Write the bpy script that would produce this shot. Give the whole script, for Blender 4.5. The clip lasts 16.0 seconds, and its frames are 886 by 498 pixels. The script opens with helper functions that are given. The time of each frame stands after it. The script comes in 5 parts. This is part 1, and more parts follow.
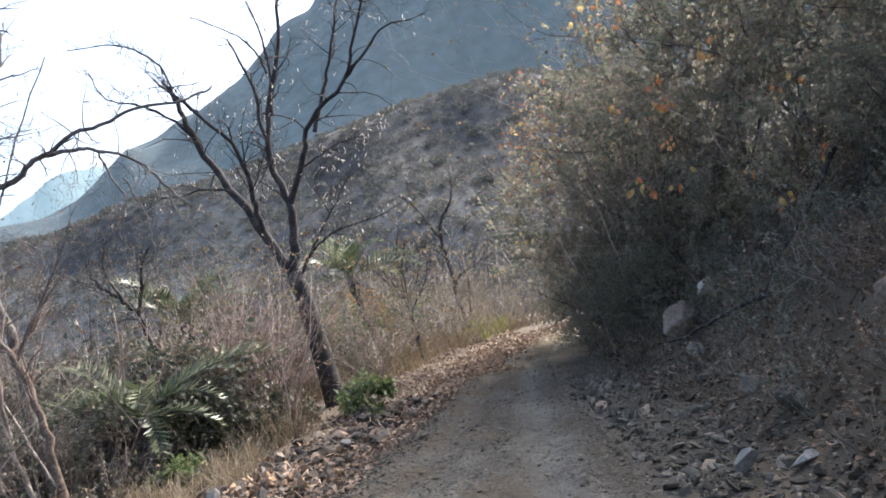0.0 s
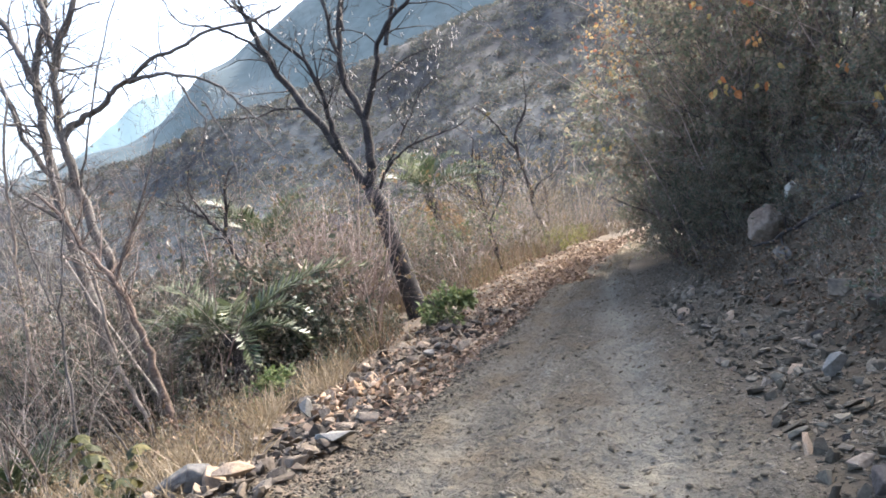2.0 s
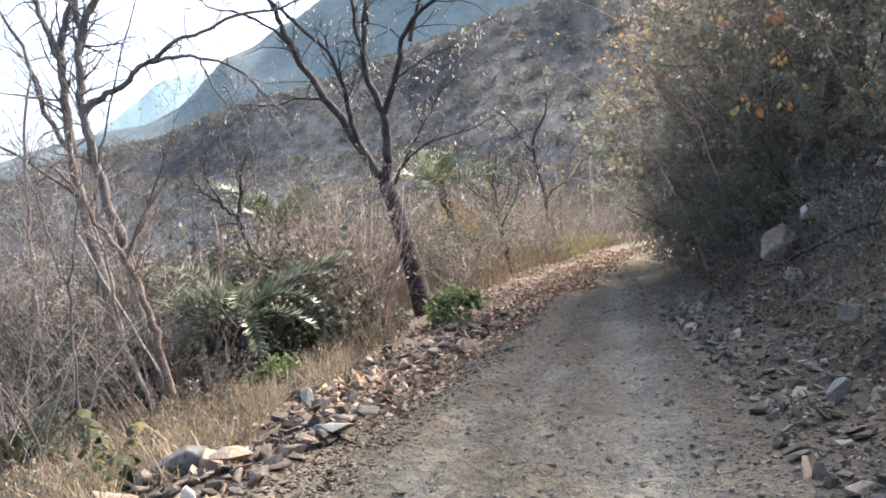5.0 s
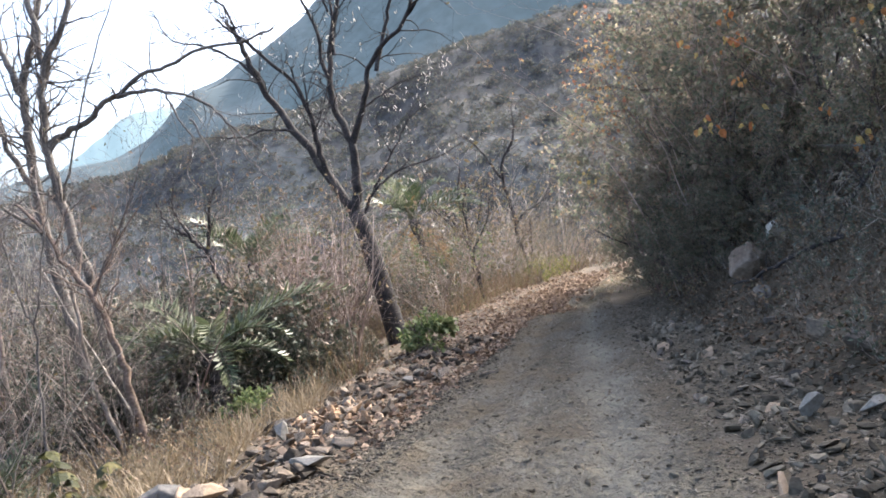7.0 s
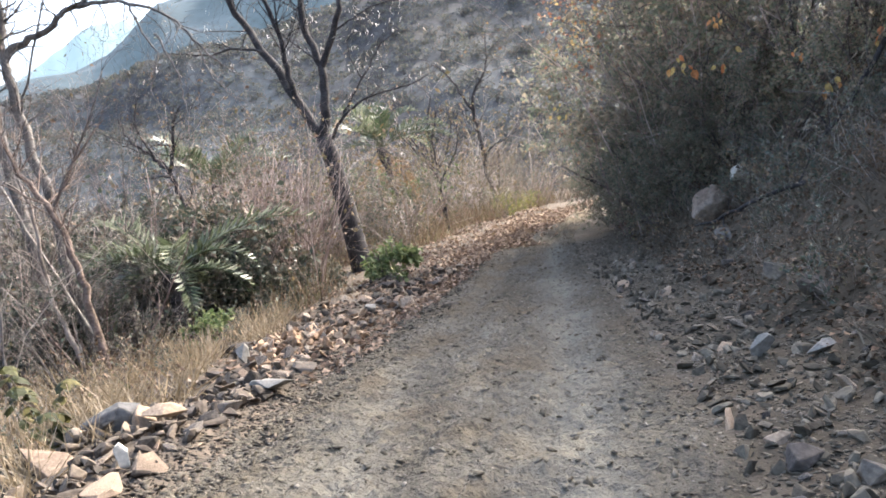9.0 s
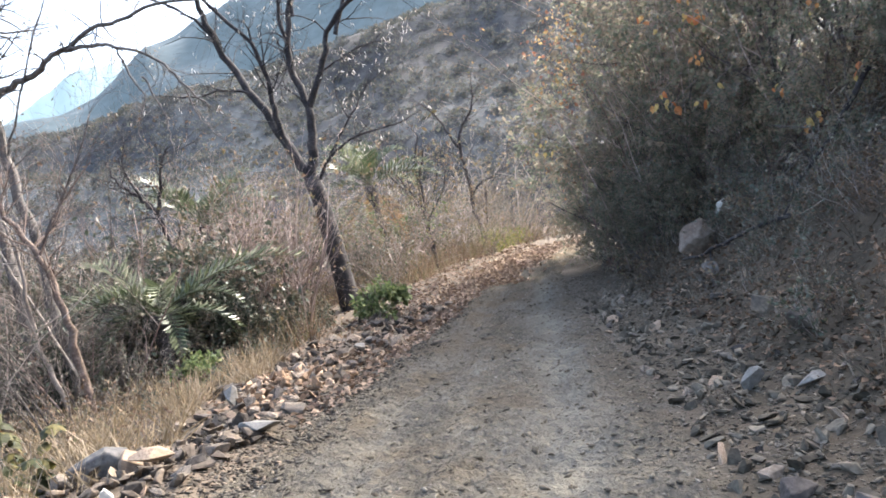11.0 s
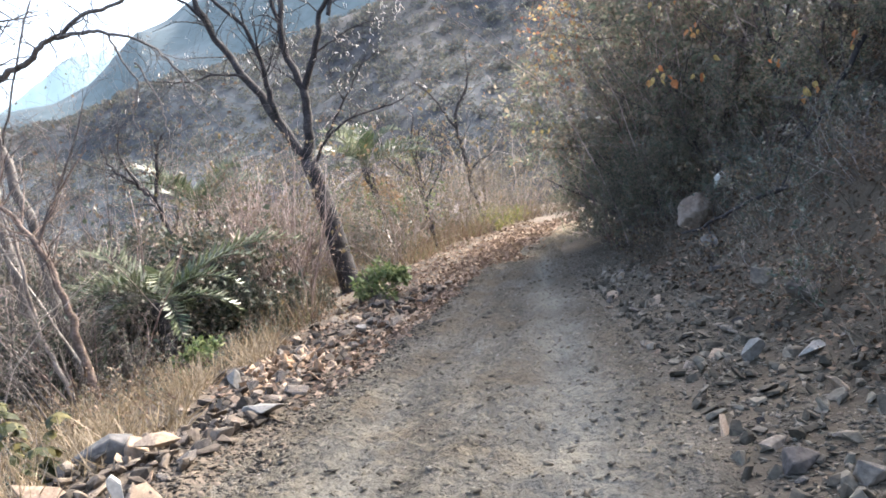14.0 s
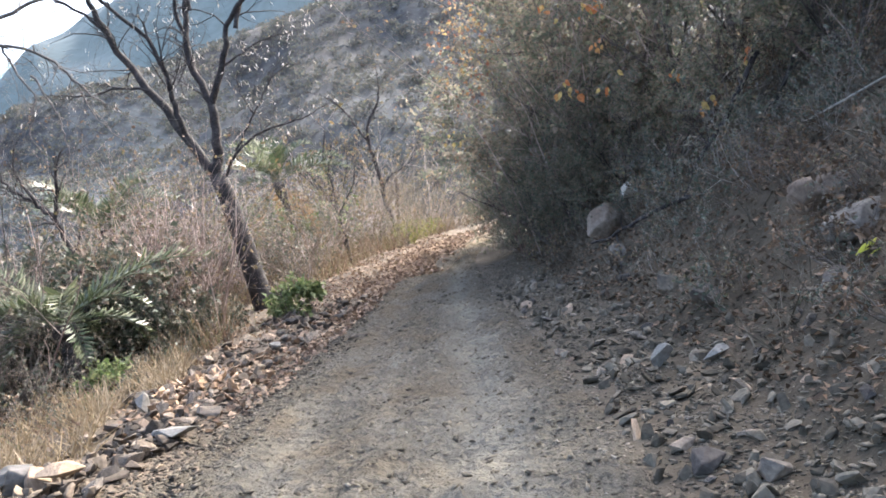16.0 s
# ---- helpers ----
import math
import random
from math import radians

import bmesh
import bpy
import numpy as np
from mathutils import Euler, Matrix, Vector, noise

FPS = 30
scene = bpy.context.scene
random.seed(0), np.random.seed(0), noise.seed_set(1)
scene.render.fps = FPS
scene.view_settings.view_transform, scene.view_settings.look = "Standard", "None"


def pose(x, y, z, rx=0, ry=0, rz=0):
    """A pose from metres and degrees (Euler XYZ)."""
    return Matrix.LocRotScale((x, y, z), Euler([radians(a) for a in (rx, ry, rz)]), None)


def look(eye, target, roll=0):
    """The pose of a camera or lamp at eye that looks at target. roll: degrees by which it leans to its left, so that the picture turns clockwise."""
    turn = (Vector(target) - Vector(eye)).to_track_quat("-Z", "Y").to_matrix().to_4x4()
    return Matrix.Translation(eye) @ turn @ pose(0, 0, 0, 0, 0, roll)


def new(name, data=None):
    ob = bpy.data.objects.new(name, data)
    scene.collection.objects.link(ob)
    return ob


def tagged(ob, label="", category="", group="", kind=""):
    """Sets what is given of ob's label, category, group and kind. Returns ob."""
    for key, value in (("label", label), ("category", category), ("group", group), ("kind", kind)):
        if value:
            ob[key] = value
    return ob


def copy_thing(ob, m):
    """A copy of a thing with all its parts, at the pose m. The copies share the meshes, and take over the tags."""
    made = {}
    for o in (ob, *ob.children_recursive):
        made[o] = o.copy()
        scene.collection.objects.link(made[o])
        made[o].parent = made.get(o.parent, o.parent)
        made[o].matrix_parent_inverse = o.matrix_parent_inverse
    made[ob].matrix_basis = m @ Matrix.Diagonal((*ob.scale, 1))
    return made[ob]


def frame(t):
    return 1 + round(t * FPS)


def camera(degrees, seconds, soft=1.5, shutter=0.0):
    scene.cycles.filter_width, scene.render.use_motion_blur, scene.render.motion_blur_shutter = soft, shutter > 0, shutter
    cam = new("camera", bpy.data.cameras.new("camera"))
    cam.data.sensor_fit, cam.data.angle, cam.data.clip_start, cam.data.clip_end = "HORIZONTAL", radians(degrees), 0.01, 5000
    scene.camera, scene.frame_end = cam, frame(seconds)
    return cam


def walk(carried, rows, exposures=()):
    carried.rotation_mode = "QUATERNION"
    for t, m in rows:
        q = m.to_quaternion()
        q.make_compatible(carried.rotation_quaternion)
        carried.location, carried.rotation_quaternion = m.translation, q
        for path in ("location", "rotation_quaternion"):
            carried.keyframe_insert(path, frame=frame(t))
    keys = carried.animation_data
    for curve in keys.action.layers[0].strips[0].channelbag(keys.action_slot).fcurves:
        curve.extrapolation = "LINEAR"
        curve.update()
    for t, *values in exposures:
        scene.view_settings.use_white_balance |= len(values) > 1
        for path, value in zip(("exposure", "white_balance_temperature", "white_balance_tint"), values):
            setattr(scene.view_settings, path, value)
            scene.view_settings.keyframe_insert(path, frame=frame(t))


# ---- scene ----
# ---------------------------------------------------------------- camera and walk
EYE = 1.55
cam = camera(56.59, 16.0, soft=1.75)
walk(cam, [
    (0.0, pose(0, 0, EYE, 93.09, 10.54, 6.25)),
    (0.3, pose(0, 0, EYE, 85.17, 9.99, 8.24)),
    (0.5, pose(0, 0, EYE, 85.57, 9.75, 8.49)),
    (1.0, pose(0, 0, EYE, 87.58, 12.84, 12.93)),
    (1.5, pose(0, 0, EYE, 87.06, 12.79, 10.85)),
    (2.0, pose(0, 0, EYE, 88.06, 12.31, 11.73)),
    (2.5, pose(0, 0, EYE, 86.42, 11.12, 10.92)),
    (3.0, pose(0, 0, EYE, 86.75, 9.72, 10.25)),
    (3.5, pose(0, 0, EYE, 88.27, 7.00, 11.75)),
    (4.0, pose(0, 0, EYE, 86.84, 8.93, 12.12)),
    (4.2, pose(0, 0, EYE, 88.12, 8.62, 12.73)),
    (6.3, pose(0, 0, EYE, 88.19, 9.37, 11.54)),
    (6.5, pose(0, 0, EYE, 89.52, 9.84, 11.13)),
    (7.0, pose(0, 0, EYE, 89.70, 10.23, 10.58)),
    (7.5, pose(0, 0, EYE, 90.04, 10.68, 10.03)),
    (8.0, pose(0, 0, EYE, 90.13, 10.80, 9.03)),
    (8.2, pose(0, 0, EYE, 83.53, 9.09, 11.37)),
    (8.5, pose(0, 0, EYE, 84.54, 7.54, 9.03)),
    (9.0, pose(0, 0, EYE, 84.52, 7.82, 8.30)),
    (9.2, pose(0, 0, EYE, 85.50, 7.77, 8.35)),
    (11.5, pose(0, 0, EYE, 87.23, 9.52, 6.38)),
    (12.0, pose(0, 0, EYE, 88.44, 10.55, 3.83)),
    (12.3, pose(0, 0, EYE, 90.74, 12.15, 1.49)),
    (12.5, pose(0, 0, EYE, 90.87, 14.14, -6.61)),
    (12.8, pose(0, 0, EYE, 85.59, 11.53, -4.34)),
    (13.0, pose(0, 0, EYE, 85.07, 8.58, 4.60)),
    (13.5, pose(0, 0, EYE, 84.14, 8.93, 9.86)),
    (14.0, pose(0, 0, EYE, 85.57, 9.94, 7.28)),
    (14.5, pose(0, 0, EYE, 86.35, 10.18, 6.04)),
    (15.0, pose(0, 0, EYE, 86.45, 9.85, 5.94)),
    (15.5, pose(0, 0, EYE, 85.41, 10.77, 2.54)),
    (16.0, pose(0, 0, EYE, 85.41, 10.61, 1.17)),
], exposures=[(0.0, 2.12, 6010, 9), (0.4, 2.42, 6060, 9), (1.0, 2.57, 6060, 9), (4.2, 2.52, 6110, 9), (6.5, 2.45, 6110, 9), (8.0, 2.32, 6110, 9), (8.6, 2.62, 6110, 9), (9.2, 2.62, 6110, 9), (11.5, 2.67, 6060, 9), (12.5, 2.79, 5910, 9), (13.2, 2.69, 6060, 9), (16.0, 2.75, 6060, 9)])

# ---------------------------------------------------------------- sky and sun
SUN_AZ, SUN_EL = 42.0, 41.0          # degrees, from straight ahead towards the right; above the horizon
world = bpy.data.worlds.new("world")
scene.world = world
world.use_nodes = True
wn = world.node_tree.nodes
sky = wn.new("ShaderNodeTexSky")
sky.sky_type, sky.sun_disc = "NISHITA", False
sky.sun_elevation, sky.sun_rotation = radians(SUN_EL), radians(SUN_AZ)
sky.dust_density, sky.air_density, sky.ozone_density = 7.0, 1.0, 1.0
wn["Background"].inputs["Strength"].default_value = 0.15
world.node_tree.links.new(sky.outputs["Color"], wn["Background"].inputs["Color"])
sun_to = Vector((math.sin(radians(SUN_AZ)) * math.cos(radians(SUN_EL)), math.cos(radians(SUN_AZ)) * math.cos(radians(SUN_EL)), math.sin(radians(SUN_EL))))
sun = new("sun", bpy.data.lights.new("sun", "SUN"))
sun.data.energy, sun.data.angle, sun.data.color = 1.75, radians(0.6), (1.0, 0.90, 0.78)
sun.matrix_world = look(sun_to * 60, (0, 0, 0))

# ---------------------------------------------------------------- materials
def mat(name, cols, scale=(2.0, 25.0), rough=0.9, bump=0.3, bump_scale=60.0, rand="", alt=None, translucent=0.0, spec=0.2, fine=0.35, stretch=(1, 1, 1)):
    """A surface of two to four colours mixed by coarse noise, varied by fine noise; rand: 'Island' or 'Object' shifts it piece by piece."""
    m = bpy.data.materials.new(name)
    m.use_nodes = True
    nt = m.node_tree
    N, L = nt.nodes, nt.links.new
    bsdf = N["Principled BSDF"]
    tc = N.new("ShaderNodeTexCoord")
    mp = N.new("ShaderNodeMapping")
    mp.inputs["Scale"].default_value = stretch
    L(tc.outputs["Object"], mp.inputs["Vector"])
    n1 = N.new("ShaderNodeTexNoise")
    n1.inputs["Scale"].default_value, n1.inputs["Detail"].default_value, n1.inputs["Roughness"].default_value = scale[0], 5.0, 0.62
    L(mp.outputs["Vector"], n1.inputs["Vector"])
    ramp = N.new("ShaderNodeValToRGB")
    el = ramp.color_ramp.elements
    el[0].position, el[1].position = 0.32, 0.68
    el[0].color, el[1].color = (*cols[0], 1), (*cols[-1], 1)
    for i, c in enumerate(cols[1:-1]):
        e = el.new(0.32 + 0.36 * (i + 1) / (len(cols) - 1))
        e.color = (*c, 1)
    fac = n1.outputs["Fac"]
    if rand == "Island" or rand == "Object":
        if rand == "Island":
            g = N.new("ShaderNodeNewGeometry")
            out = g.outputs["Random Per Island"]
        else:
            g = N.new("ShaderNodeObjectInfo")
            out = g.outputs["Random"]
        add = N.new("ShaderNodeMath")
        add.operation = "MULTIPLY_ADD"
        mul = N.new("ShaderNodeMath")
        mul.operation = "MULTIPLY_ADD"
        L(out, mul.inputs[0])
        mul.inputs[1].default_value, mul.inputs[2].default_value = 0.62, -0.31
        L(fac, add.inputs[0])
        add.inputs[1].default_value = 0.8
        off = N.new("ShaderNodeMath")
        off.operation = "ADD"
        L(mul.outputs[0], off.inputs[0])
        off.inputs[1].default_value = 0.1
        L(off.outputs[0], add.inputs[2])
        fac = add.outputs[0]
    L(fac, ramp.inputs["Fac"])
    n2 = N.new("ShaderNodeTexNoise")
    n2.inputs["Scale"].default_value, n2.inputs["Detail"].default_value = scale[1], 4.0
    L(mp.outputs["Vector"], n2.inputs["Vector"])
    mr = N.new("ShaderNodeMapRange")
    mr.inputs["From Min"].default_value, mr.inputs["From Max"].default_value = 0.3, 0.7
    mr.inputs["To Min"].default_value, mr.inputs["To Max"].default_value = 1.0 - fine, 1.0 + fine
    L(n2.outputs["Fac"], mr.inputs["Value"])
    mix = N.new("ShaderNodeMix")
    mix.data_type, mix.blend_type = "RGBA", "MULTIPLY"
    mix.inputs["Factor"].default_value = 1.0
    L(ramp.outputs["Color"], mix.inputs["A"])
    L(mr.outputs["Result"], mix.inputs["B"])
    col = mix.outputs["Result"]
    L(col, bsdf.inputs["Base Color"])
    bsdf.inputs["Roughness"].default_value = rough
    bsdf.inputs["Specular IOR Level"].default_value = spec
    if bump:
        n3 = N.new("ShaderNodeTexNoise")
        n3.inputs["Scale"].default_value, n3.inputs["Detail"].default_value = bump_scale, 6.0
        L(tc.outputs["Object"], n3.inputs["Vector"])
        b = N.new("ShaderNodeBump")
        b.inputs["Strength"].default_value, b.inputs["Distance"].default_value = bump, 0.6 / bump_scale
        L(n3.outputs["Fac"], b.inputs["Height"])
        L(b.outputs["Normal"], bsdf.inputs["Normal"])
    if translucent:
        tr = N.new("ShaderNodeBsdfTranslucent")
        L(col, tr.inputs["Color"])
        ms = N.new("ShaderNodeMixShader")
        ms.inputs["Fac"].default_value = translucent
        L(bsdf.outputs["BSDF"], ms.inputs[1])
        L(tr.outputs["BSDF"], ms.inputs[2])
        L(ms.outputs["Shader"], N["Material Output"].inputs["Surface"])
    return m


M_ROAD = mat("dusty_road", [(0.072, 0.064, 0.050), (0.097, 0.087, 0.070), (0.116, 0.106, 0.087), (0.147, 0.137, 0.114)], (1.1, 22.0), 0.95, 0.9, 45.0, fine=0.2, stretch=(1.7, 0.45, 1), spec=0.0)
M_CLOD = mat("road_clods", [(0.068, 0.058, 0.044), (0.097, 0.084, 0.065), (0.133, 0.119, 0.094)], (1.0, 30.0), 0.95, 0.4, 60.0, rand="Island", spec=0.0)
M_SHALE = mat("dark_shale", [(0.040, 0.034, 0.026), (0.061, 0.053, 0.041), (0.090, 0.078, 0.061)], (1.0, 30.0), 0.9, 0.4, 60.0, rand="Island")
M_WHITE = mat("white_stone", [(0.425, 0.408, 0.365), (0.561, 0.544, 0.493)], (5.0, 40.0), 0.8, 0.3, 40.0, fine=0.15)
M_ROCK = mat("slate_rock", [(0.063, 0.054, 0.048), (0.115, 0.099, 0.083), (0.209, 0.167, 0.126)], (3.0, 30.0), 0.85, 0.5, 30.0, rand="Object", fine=0.3)
M_ROCK_PALE = mat("pale_rock", [(0.146, 0.136, 0.118), (0.216, 0.199, 0.174)], (5.0, 40.0), 0.85, 0.4, 40.0, fine=0.2)
M_ROCK_TAN = mat("tan_rock", [(0.196, 0.140, 0.098), (0.272, 0.204, 0.143)], (4.0, 40.0), 0.85, 0.5, 35.0, rand="Island", fine=0.25)
M_GRAVEL = mat("gravel", [(0.092, 0.080, 0.062), (0.124, 0.110, 0.088), (0.184, 0.164, 0.134)], (1.0, 30.0), 0.9, 0.4, 60.0, rand="Island")
M_SCREE = mat("grey_brown_scree", [(0.051, 0.043, 0.031), (0.080, 0.067, 0.050), (0.137, 0.117, 0.088)], (1.0, 30.0), 0.9, 0.4, 60.0, rand="Island")
M_RUBBLE = mat("tan_rubble", [(0.047, 0.039, 0.031), (0.083, 0.066, 0.051), (0.145, 0.114, 0.084)], (1.0, 30.0), 0.9, 0.4, 60.0, rand="Island")
M_BARK = mat("dark_bark", [(0.022, 0.020, 0.020), (0.038, 0.034, 0.034), (0.064, 0.058, 0.056)], (5.0, 40.0), 0.9, 0.9, 30.0)
M_BARK_PALE = mat("grey_bark", [(0.065, 0.06, 0.057), (0.11, 0.10, 0.093), (0.18, 0.162, 0.15)], (4.0, 35.0), 0.85, 0.6, 35.0)
M_TWIG = mat("dry_twigs", [(0.108, 0.083, 0.068), (0.182, 0.149, 0.124), (0.298, 0.257, 0.220)], (2.0, 20.0), 0.5, 0.0, rand="Island", spec=0.5)
M_TWIG_DARK = mat("grey_twigs", [(0.053, 0.046, 0.041), (0.090, 0.079, 0.069), (0.158, 0.139, 0.124)], (2.0, 20.0), 0.8, 0.0, rand="Island")
M_TWIG_RED = mat("reddish_twigs", [(0.14, 0.095, 0.08), (0.23, 0.165, 0.14), (0.36, 0.29, 0.25)], (2.0, 20.0), 0.75, 0.0, rand="Island", spec=0.35)
M_LEAF_DRY = mat("dry_leaves", [(0.125, 0.082, 0.054), (0.195, 0.132, 0.088), (0.26, 0.19, 0.13), (0.15, 0.135, 0.072)], (2.0, 30.0), 0.7, 0.0, rand="Island", translucent=0.25)
M_LEAF_DARK = mat("dull_leaves", [(0.145, 0.158, 0.110), (0.190, 0.190, 0.138), (0.235, 0.210, 0.158), (0.260, 0.215, 0.160)], (0.5, 30.0), 0.65, 0.0, rand="Island", translucent=0.65, spec=0.2)
M_LEAF_DEEP = mat("dark_green_leaves", [(0.035, 0.048, 0.034), (0.055, 0.068, 0.048), (0.085, 0.094, 0.068)], (0.8, 30.0), 0.65, 0.0, rand="Island", translucent=0.35, spec=0.15)
M_LEAF_MIX = mat("olive_and_brown_leaves", [(0.05, 0.065, 0.043), (0.075, 0.086, 0.056), (0.115, 0.107, 0.073), (0.18, 0.14, 0.10)], (0.9, 30.0), 0.5, 0.0, rand="Island", translucent=0.25, spec=0.5)
M_LEAF_GREEN = mat("green_leaves", [(0.078, 0.111, 0.043), (0.124, 0.159, 0.068), (0.208, 0.231, 0.104)], (2.0, 30.0), 0.5, 0.0, rand="Island", translucent=0.4)
M_LEAF_ORANGE = mat("orange_leaves", [(0.48, 0.18, 0.075), (0.52, 0.28, 0.11), (0.50, 0.38, 0.15)], (2.0, 30.0), 0.6, 0.0, rand="Object", translucent=0.5)
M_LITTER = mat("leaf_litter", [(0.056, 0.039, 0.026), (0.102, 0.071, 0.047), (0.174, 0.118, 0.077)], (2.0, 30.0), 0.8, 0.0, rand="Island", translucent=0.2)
M_BOULDER = mat("brown_boulder", [(0.099, 0.072, 0.054), (0.144, 0.108, 0.081), (0.216, 0.176, 0.140)], (2.2, 25.0), 0.85, 0.6, 18.0, fine=0.3)
M_PALM = mat("palm_leaflets", [(0.036, 0.054, 0.024), (0.060, 0.080, 0.040), (0.104, 0.120, 0.064)], (2.0, 30.0), 0.36, 0.0, rand="Island", translucent=0.3, spec=0.4)
# paler leaflet colour that imitates sun on the fronds
M_PALM_SUNLIT = mat("sunlit_palm_leaflets", [(0.064, 0.080, 0.044), (0.100, 0.116, 0.064), (0.168, 0.176, 0.112)], (2.0, 30.0), 0.62, 0.0, rand="Island", translucent=0.35, spec=0.25)
M_PALM_DRY = mat("dead_palm_leaflets", [(0.20, 0.12, 0.06), (0.34, 0.23, 0.12)], (2.0, 30.0), 0.7, 0.0, rand="Island", translucent=0.3)
M_POD = mat("seed_pods", [(0.35, 0.29, 0.22), (0.62, 0.58, 0.52)], (2.0, 30.0), 0.35, 0.0, rand="Island", translucent=0.4, spec=0.6)
M_GRASS = mat("dry_grass", [(0.170, 0.128, 0.076), (0.246, 0.191, 0.123), (0.315, 0.259, 0.183)], (0.8, 20.0), 0.7, 0.0, rand="Island", translucent=0.3)
# blue-grey tones put the haze of distance into the scrub's colour
M_SCRUB_HAZED = mat("hill_scrub", [(0.077, 0.086, 0.092), (0.101, 0.105, 0.099), (0.139, 0.122, 0.103), (0.103, 0.108, 0.088)], (0.03, 0.35), 0.95, 0.0, rand="Island", translucent=0.45, fine=0.25, spec=0.0)
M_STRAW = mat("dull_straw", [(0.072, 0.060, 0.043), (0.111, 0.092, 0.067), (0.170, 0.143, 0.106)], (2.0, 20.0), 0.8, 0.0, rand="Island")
M_TAN_PALE = mat("pale_tan_rock", [(0.21, 0.135, 0.082), (0.30, 0.205, 0.13), (0.37, 0.27, 0.185)], (4.0, 40.0), 0.85, 0.5, 35.0, rand="Island", fine=0.2)
# rock darkened to stand for the shaded face of the large verge block
M_BLOCK_SHADED = mat("shaded_block_rock", [(0.06, 0.058, 0.056), (0.10, 0.094, 0.088), (0.15, 0.135, 0.12)], (3.0, 30.0), 0.8, 0.5, 25.0, fine=0.3)
# dark blue-grey brush: shade and haze of the valley painted in
M_VALLEY_SHADED = mat("valley_scrub", [(0.038, 0.050, 0.060), (0.056, 0.066, 0.072), (0.082, 0.085, 0.080)], (0.05, 0.5), 0.95, 0.0, translucent=0.5, fine=0.3, spec=0.0)
# distance haze painted into both backdrops: blue-grey base colours plus a faint glow
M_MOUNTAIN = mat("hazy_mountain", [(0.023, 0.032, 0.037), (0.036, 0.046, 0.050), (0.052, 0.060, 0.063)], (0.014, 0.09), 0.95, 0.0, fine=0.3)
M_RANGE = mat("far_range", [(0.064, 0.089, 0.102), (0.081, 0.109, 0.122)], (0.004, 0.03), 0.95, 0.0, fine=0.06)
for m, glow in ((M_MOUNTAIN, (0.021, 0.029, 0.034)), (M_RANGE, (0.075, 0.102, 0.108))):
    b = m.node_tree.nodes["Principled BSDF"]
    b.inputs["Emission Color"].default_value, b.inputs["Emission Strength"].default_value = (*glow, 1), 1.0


def wheel_tracks(m):
    """Paler, finer dust along the wheel tracks of the road."""
    nt = m.node_tree
    N, L = nt.nodes, nt.links.new
    bsdf = N["Principled BSDF"]
    col = bsdf.inputs["Base Color"].links[0].from_socket
    at, tc, no, mu, mx = (N.new("ShaderNode" + k) for k in ("Attribute", "TexCoord", "TexNoise", "Math", "Mix"))
    at.attribute_name = "track"
    no.inputs["Scale"].default_value, no.inputs["Detail"].default_value = 2.2, 6.0
    L(tc.outputs["Object"], no.inputs["Vector"])
    mu.operation = "MULTIPLY"
    L(at.outputs["Fac"], mu.inputs[0])
    L(no.outputs["Fac"], mu.inputs[1])
    mx.data_type = "RGBA"
    L(mu.outputs[0], mx.inputs["Factor"])
    L(col, mx.inputs["A"])
    mx.inputs["B"].default_value = (0.180, 0.168, 0.140, 1)
    col = mx.outputs["Result"]
    # warm earth showing through the dust, and dark gravelly margins
    for attr, scale, lo, hi, tone in (("worn", 1.1, 0.47, 0.62, (0.112, 0.093, 0.068, 1)), ("margin", 5.0, 0.25, 0.60, (0.078, 0.067, 0.051, 1))):
        at, no, mr, mu, mx = (N.new("ShaderNode" + k) for k in ("Attribute", "TexNoise", "MapRange", "Math", "Mix"))
        at.attribute_name = attr
        no.inputs["Scale"].default_value, no.inputs["Detail"].default_value, no.inputs["Roughness"].default_value = scale, 7.0, 0.65
        L(tc.outputs["Object"], no.inputs["Vector"])
        mr.inputs["From Min"].default_value, mr.inputs["From Max"].default_value = lo, hi
        L(no.outputs["Fac"], mr.inputs["Value"])
        mu.operation = "MULTIPLY"
        L(at.outputs["Fac"], mu.inputs[0])
        L(mr.outputs["Result"], mu.inputs[1])
        mx.data_type = "RGBA"
        L(mu.outputs[0], mx.inputs["Factor"])
        L(col, mx.inputs["A"])
        mx.inputs["B"].default_value = tone
        col = mx.outputs["Result"]
    L(col, bsdf.inputs["Base Color"])
    # coarse clods under the fine grain
    no, bp = N.new("ShaderNodeTexNoise"), N.new("ShaderNodeBump")
    no.inputs["Scale"].default_value, no.inputs["Detail"].default_value, no.inputs["Roughness"].default_value = 13.0, 5.0, 0.6
    L(tc.outputs["Object"], no.inputs["Vector"])
    bp.inputs["Strength"].default_value, bp.inputs["Distance"].default_value = 1.0, 0.09
    L(no.outputs["Fac"], bp.inputs["Height"])
    L(bp.outputs["Normal"], N["Bump"].inputs["Normal"])


wheel_tracks(M_ROAD)

# ---------------------------------------------------------------- lie of the land
def sstep(a, b, v):
    t = np.clip((v - a) / (b - a), 0.0, 1.0)
    return t * t * (3 - 2 * t)


WAVES = np.random.RandomState(5).rand(48, 3)


def rough(x, y, size, seed=0):
    """Smooth random relief between about -1 and 1, in swells of the given size."""
    out = 0.0
    for k in range(8):
        a, b, c = WAVES[(seed * 8 + k) % 48]
        ang, f = 6.283 * a, 6.283 / size * (0.6 + 1.3 * b)
        out = out + np.sin(f * (x * np.cos(ang) + y * np.sin(ang)) + 40 * c) * (0.55 if k % 2 else 0.4)
    return out / 2.2


